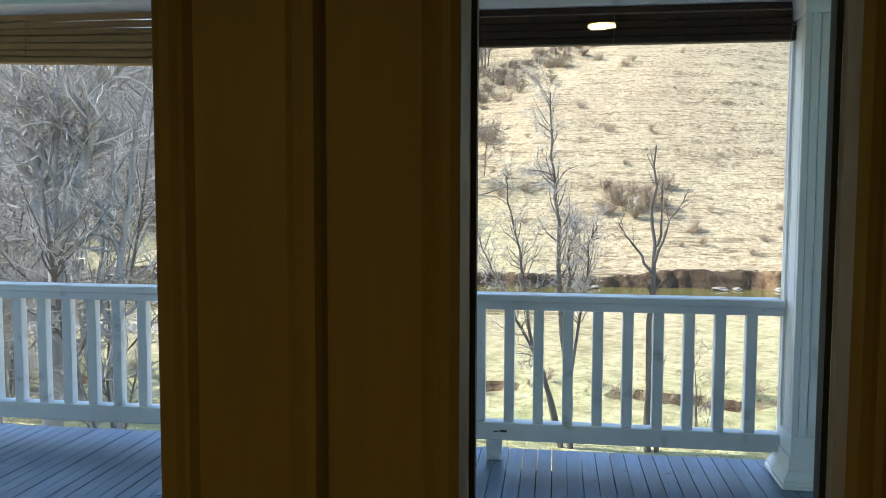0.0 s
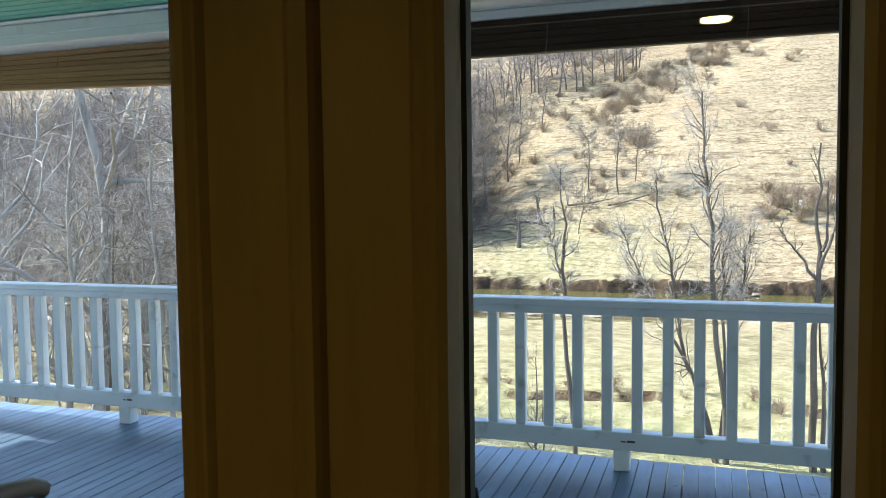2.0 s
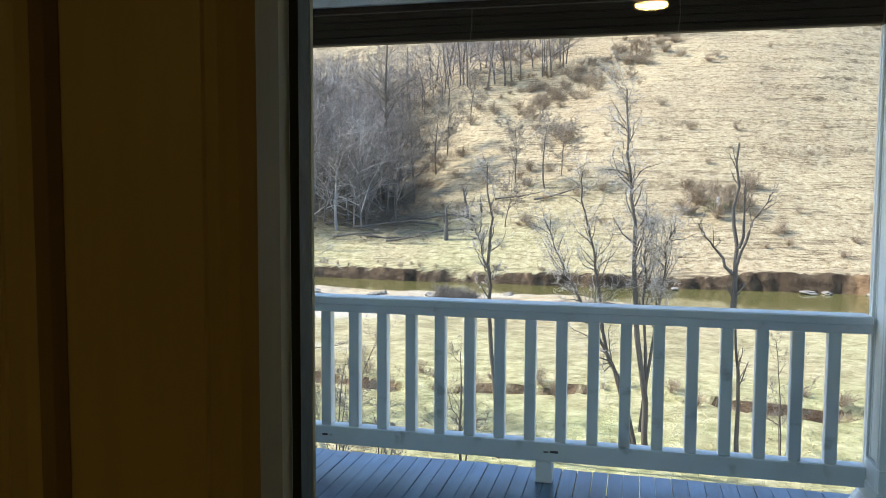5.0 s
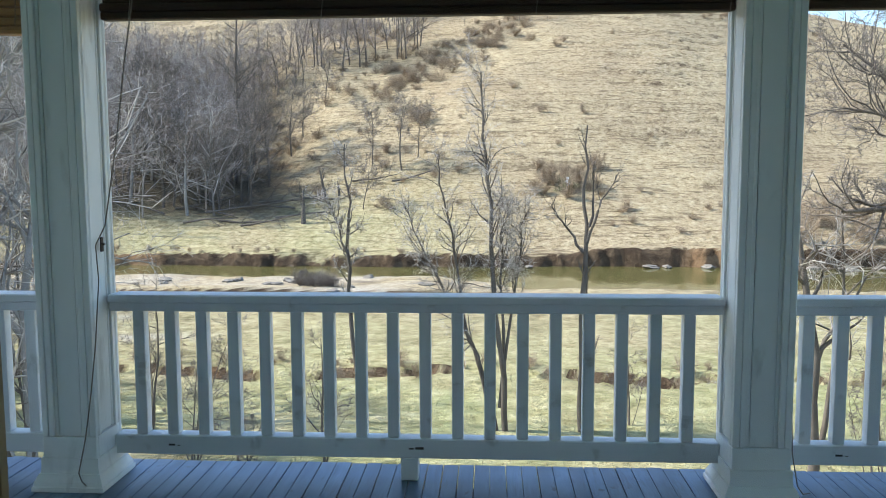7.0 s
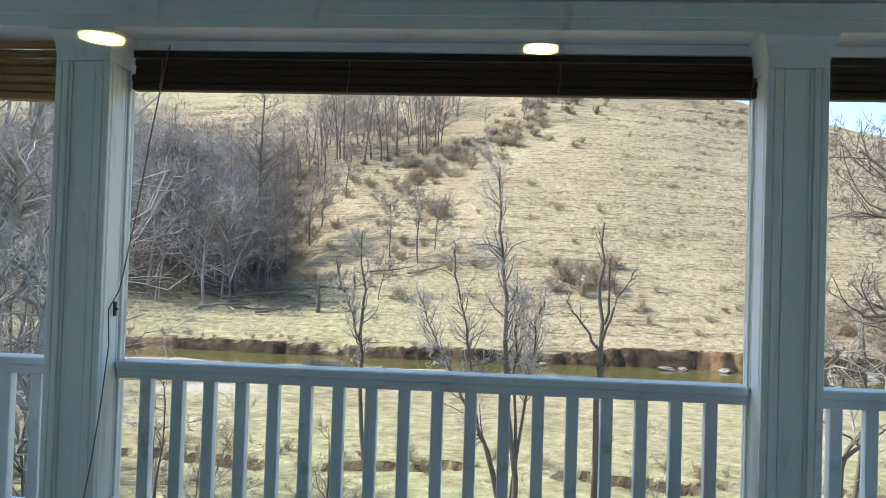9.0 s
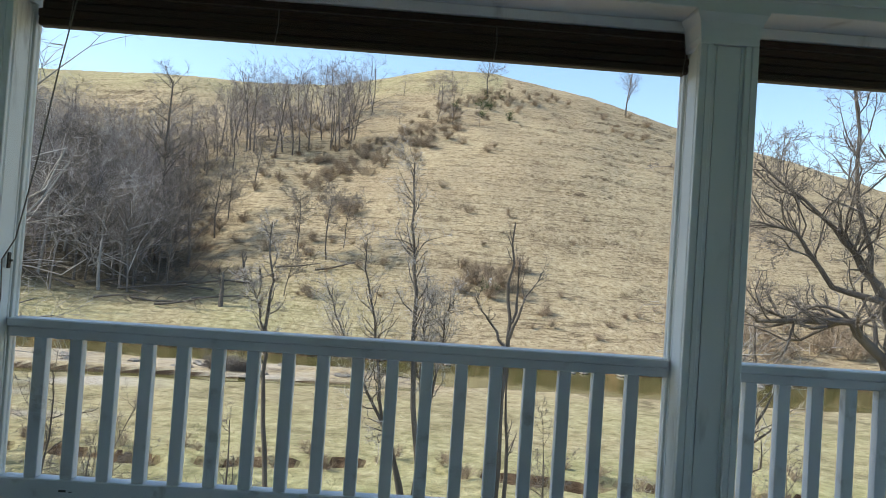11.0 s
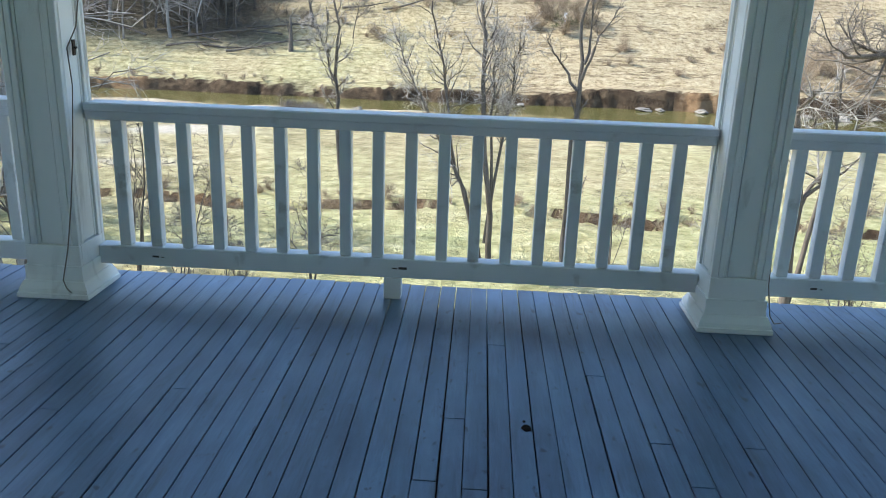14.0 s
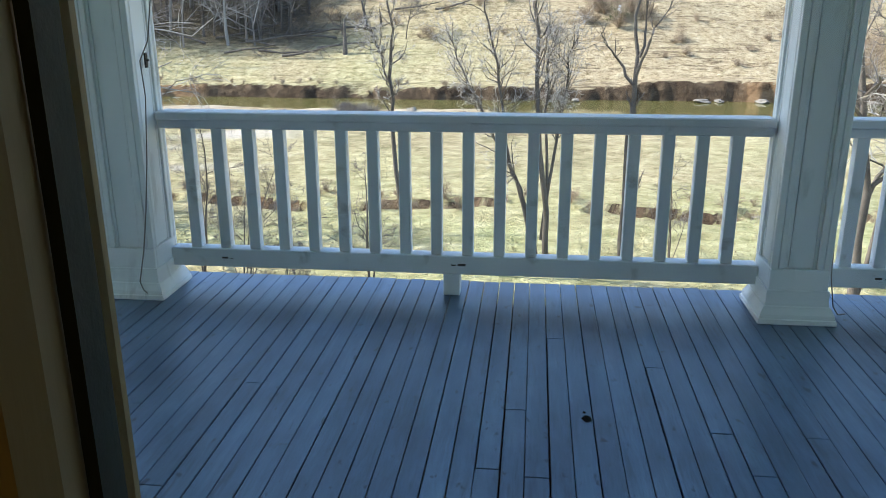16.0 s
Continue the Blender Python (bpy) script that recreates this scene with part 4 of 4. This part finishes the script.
# rocking chair, most of it hidden behind the door
def rocking_chair(x, y, turn):
    top = new("rocking_chair", None)
    top.location, top.rotation_euler = (x, y, 0), (0, 0, turn)
    bm = bmesh.new()
    box(bm, -0.25, 0.25, -0.22, 0.25, 0.40, 0.43, 0.01)
    part("seat", bm, CHAIR_WOOD, top)
    for sx in (-1, 1):
        cable("rocker", [(sx * 0.24, -0.50, 0.13), (sx * 0.24, -0.25, 0.045), (sx * 0.24, 0.0, 0.022), (sx * 0.24, 0.25, 0.04), (sx * 0.24, 0.45, 0.10)], 0.02, CHAIR_WOOD, top)
        bm = bmesh.new()
        lathe(bm, [(0.018, 0.05), (0.02, 0.15), (0.026, 0.25), (0.02, 0.36), (0.02, 0.44), (0.024, 0.50), (0.016, 0.54), (0.02, 0.60)], 10, (sx * 0.25, 0.22, 0))
        part("front_post", bm, CHAIR_WOOD, top, "", True)
        bm = bmesh.new()
        lathe(bm, [(0.018, 0.05), (0.02, 0.4), (0.022, 0.8), (0.018, 1.06), (0.024, 1.10), (0.008, 1.13)], 10, (sx * 0.25, -0.22, 0))
        part("back_post", bm, CHAIR_WOOD, top, "", True)
        cable("arm", [(sx * 0.25, -0.22, 0.63), (sx * 0.255, 0.0, 0.625), (sx * 0.26, 0.2, 0.63), (sx * 0.262, 0.27, 0.622), (sx * 0.262, 0.31, 0.60)], 0.028, CHAIR_WOOD, top)
    for k in range(5):
        boxes("back_slat", CHAIR_WOOD, top, (-0.19 + k * 0.085, -0.15 + k * 0.085, -0.235, -0.22, 0.44, 1.02), bevel=0.004)
    boxes("crest_rail", CHAIR_WOOD, top, (-0.25, 0.25, -0.24, -0.21, 1.0, 1.09), bevel=0.01)
    return tagged(top, "weathered dark wooden rocking chair on the porch deck", "rocking chair")


rocking_chair(-1.50, 0.83, radians(-8))


# ---------------------------------------------------------------- the wall with its pair of glazed doors, and the room
PAIR_X = 0.328
LITES = ((-0.152, 0.174), (0.459, 0.761))
DOOR_Y = -0.032
DOOR_X = (-0.30, 0.90)
LITE_Z = (0.28, 1.88)
structure("wall_front", WALL_IN, (-3.0, DOOR_X[0] - 0.04, -0.06, 0.09, 0.0, 2.4), (DOOR_X[1] + 0.04, 4.0, -0.06, 0.09, 0.0, 2.4), (DOOR_X[0] - 0.04, DOOR_X[1] + 0.04, -0.06, 0.09, 2.09, 2.4), label="tan painted house wall round the doors")
structure("siding_front", SIDING, (-6.05, DOOR_X[0] - 0.04, 0.0905, 0.118, -0.3, CEIL_Z), (DOOR_X[1] + 0.04, 6.2, 0.0905, 0.118, -0.3, CEIL_Z), (DOOR_X[0] - 0.04, DOOR_X[1] + 0.04, 0.0905, 0.118, 2.09, CEIL_Z), label="white wood siding of the house")
structure("door_casing", DOOR, (DOOR_X[0] - 0.11, DOOR_X[0] - 0.0405, -0.075, -0.0605, 0.0, 2.16), (DOOR_X[1] + 0.0405, DOOR_X[1] + 0.11, -0.075, -0.0605, 0.0, 2.16), (DOOR_X[0] - 0.0395, DOOR_X[1] + 0.0395, -0.075, -0.0605, 2.0905, 2.16), label="tan wooden door casing", bevel=0.004)
structure("door_jamb", DOOR, (DOOR_X[0] - 0.0395, DOOR_X[0] - 0.002, -0.06, 0.09, 0.0, 2.0895), (DOOR_X[1] + 0.002, DOOR_X[1] + 0.0395, -0.06, 0.09, 0.0, 2.0895), label="tan wooden door jamb")


def strip(bm, profile, a, b, side, vertical=True):
    """A moulding: profile of (offset from the lite's edge, y), swept from a to b."""
    pts = []
    for t in (a, b):
        pts.append([bm.verts.new((side[0] + side[1] * o, y, t) if vertical else (t, y, side[0] + side[1] * o)) for o, y in profile])
    n = len(profile)
    for i in range(n):
        bm.faces.new((pts[0][i], pts[0][(i + 1) % n], pts[1][(i + 1) % n], pts[1][i]))
    bm.faces.new(pts[0])
    bm.faces.new(pts[1][::-1])


MOULD = [(0.0, -0.004), (0.0, -0.016), (0.006, -0.029), (0.014, -0.033), (0.022, -0.031), (0.028, -0.027), (0.034, -0.029), (0.040, -0.0225), (0.040, -0.004)]


def glazed_door(name, x0, x1, lite, label):
    top = new(name, None)
    l0, l1 = lite
    z0, z1 = LITE_Z
    boxes("stile", DOOR, top, (x0, l0 - 0.006, -0.022, 0.022, 0.012, 2.07), bevel=0.002)
    boxes("stile", DOOR, top, (l1 + 0.006, x1, -0.022, 0.022, 0.012, 2.07), bevel=0.002)
    boxes("bottom_rail", DOOR, top, (l0 - 0.0055, l1 + 0.0055, -0.0215, 0.0215, 0.012, z0 - 0.006), bevel=0.002)
    boxes("top_rail", DOOR, top, (l0 - 0.0055, l1 + 0.0055, -0.0215, 0.0215, z1 + 0.006, 2.07), bevel=0.002)
    for side, (e, s) in (("lite_moulding", (l0, -1)), ("lite_moulding", (l1, 1))):
        bm = bmesh.new()
        strip(bm, MOULD, z0 - 0.03, z1 + 0.03, (e, s))
        part(side, bm, DOOR, top)
        boxes("outer_stop", DOOR, top, (min(e, e + s * 0.03), max(e, e + s * 0.03), 0.0225, 0.032, z0 - 0.03, z1 + 0.03), bevel=0.003)
        boxes("gasket", GASKET, top, (min(e, e - s * 0.005), max(e, e - s * 0.005), -0.003, 0.012, z0, z1))
    for e, s in ((z0, -1), (z1, 1)):
        bm = bmesh.new()
        strip(bm, MOULD, l0 + 0.0005, l1 - 0.0005, (e, s), False)
        part("lite_moulding", bm, DOOR, top)
    pane = boxes("pane", GLASS, top, (l0 - 0.003, l1 + 0.003, 0.003, 0.008, z0 - 0.003, z1 + 0.003), label="clear glass pane")
    pane.visible_shadow = False
    top.location.y = DOOR_Y
    return tagged(top, label, "door", "", "structure")


d1 = glazed_door("door_1", DOOR_X[0], PAIR_X - 0.0015, LITES[0], "tan wooden door with a full-length glass lite, closed")
d2 = glazed_door("door_2", PAIR_X + 0.0015, DOOR_X[1], LITES[1], "tan wooden door with a full-length glass lite, closed")
bm = bmesh.new()
strip(bm, [(-0.026, -0.0225), (-0.026, -0.031), (-0.018, -0.037), (-0.010, -0.035), (0.0, -0.036), (0.004, -0.030), (0.007, -0.0225)], 0.015, 2.065, (PAIR_X, 1))
part("astragal", bm, DOOR, d1)
bm = bmesh.new()
lathe(bm, [(0.0, -0.074), (0.022, -0.0735), (0.034, -0.069), (0.040, -0.061), (0.0395, -0.051), (0.030, -0.042), (0.015, -0.038), (0.013, -0.0345)], 32, (0.262, 0, 1.096), "y")
knob = part("door_knob", bm, BLACK, d1, "round black door knob", True)
bm = bmesh.new()
lathe(bm, [(0.024, -0.034), (0.028, -0.028), (0.028, -0.0222)], 28, (0.262, 0, 1.096), "y")
part("rosette", bm, BLACK, knob, "", True)
tagged(cable("torn_weatherstrip", [(0.457, 0.003, 1.17), (0.460, 0.004, 1.15), (0.457, 0.004, 1.13), (0.462, 0.004, 1.11), (0.458, 0.004, 1.08), (0.461, 0.004, 1.05), (0.458, 0.003, 1.0)], 0.0024, GASKET), "torn black weatherstrip at the edge of the glass", "weatherstrip")

structure("floor", FLOOR_IN, (-3.0, 4.0, -6.0, 0.0895, -0.12, 0.0), label="dark wooden room floor")
structure("threshold", DARK_WOOD, (DOOR_X[0], DOOR_X[1], -0.05, 0.118, 0.0005, 0.011), label="dark door threshold")
structure("wall_left", WALL_IN, (-3.1, -3.0005, -6.0, 0.09, 0.0, 2.4), label="tan painted room wall")
structure("wall_right", WALL_IN, (4.0005, 4.1, -6.0, 0.09, 0.0, 2.4), label="tan painted room wall")
structure("wall_back", WALL_IN, (-3.1, 4.1, -6.1, -6.0005, 0.0, 2.4), label="tan painted room wall")
structure("ceiling", WALL_IN, (-3.1, 4.1, -6.1, 0.0895, 2.4005, 2.5), label="tan painted room ceiling")


def pendant(x, y, z):
    top = new("pendant_lamp", None)
    top.location = (x, y, z)
    bm = bmesh.new()
    lathe(bm, [(0.075, 0.0), (0.072, 0.03), (0.05, 0.075), (0.02, 0.095), (0.012, 0.12)], 24)
    part("shade", bm, BLACK, top, "", True)
    bm = bmesh.new()
    lathe(bm, [(0.043, -0.006), (0.045, -0.002)], 24)
    part("diffuser", bm, GLOW, top, "glowing warm lamp disc")
    cable("flex", [(0, 0, 0.12), (0, 0, 2.4 - z)], 0.004, BLACK, top)
    tagged(top, "small warm pendant lamp lit over the room", "pendant lamp", "pendant lamps")


pendant(0.67, -1.90, 1.97)
pendant(-0.262, -1.46, 1.862)

# ---------------------------------------------------------------- deck planks
deck = tagged(new("porch_deck", None), "blue-grey painted narrow plank porch deck", "deck", "", "structure")
PLANK = 0.0787
rng = random.Random(4)


def plank_mesh(length):
    bm = bmesh.new()
    gap = rng.choice((0.0008, 0.0014, 0.0020, 0.0026, 0.0034, 0.0046))
    box(bm, -PLANK / 2 + gap, PLANK / 2 - rng.choice((0.0005, 0.001, 0.0016)), 0, length, -0.024, 0, 0.002)
    return to_mesh("plank", bm, DECK)


y0 = 0.125
whole = [plank_mesh(DECK_Y1 - y0 + d) for d in (-0.006, -0.004, -0.002, 0.0, 0.003, 0.005, 0.007, 0.009)]
split = {}
n = 0
x = 0.060 + PLANK / 2 - PLANK * int((0.060 - DECK_X0) / PLANK)
while x < DECK_X1:
    joint = None
    if abs(x - 0.577) < PLANK / 2:
        joint = 2.345
    elif abs(x - 0.50) < PLANK / 2:
        joint = 1.95
    elif abs(x - 0.66) < PLANK / 2:
        joint = 1.92
    elif abs(x + 0.45) < PLANK / 2:
        joint = 2.45
    elif rng.random() < 0.3:
        joint = round(rng.uniform(0.8, 3.0) * 4) / 4
    if joint:
        for a, b in ((y0, joint - 0.0012), (joint + 0.0012, DECK_Y1)):
            key = round(b - a, 3)
            split.setdefault(key, plank_mesh(b - a))
            part("plank", split[key], None, deck).location = (x, a, rng.uniform(-0.0012, 0.0012))
    else:
        part("plank", rng.choice(whole), None, deck).location = (x, y0, rng.uniform(-0.0012, 0.0012))
    x += PLANK
bm = bmesh.new()
for cx, cy, r0 in ((0.825, 2.30, 0.017), (0.819, 2.345, 0.006)):
    ring = [bm.verts.new((cx + r0 * (1 + 0.3 * math.sin(3 * k)) * math.cos(k * 0.628), cy + 1.5 * r0 * math.sin(k * 0.628), 0.0026)) for k in range(10)]
    bm.faces.new(ring)
part("chipped_knot", bm, ROTTEN_WOOD, deck, "dark chipped knot hole")
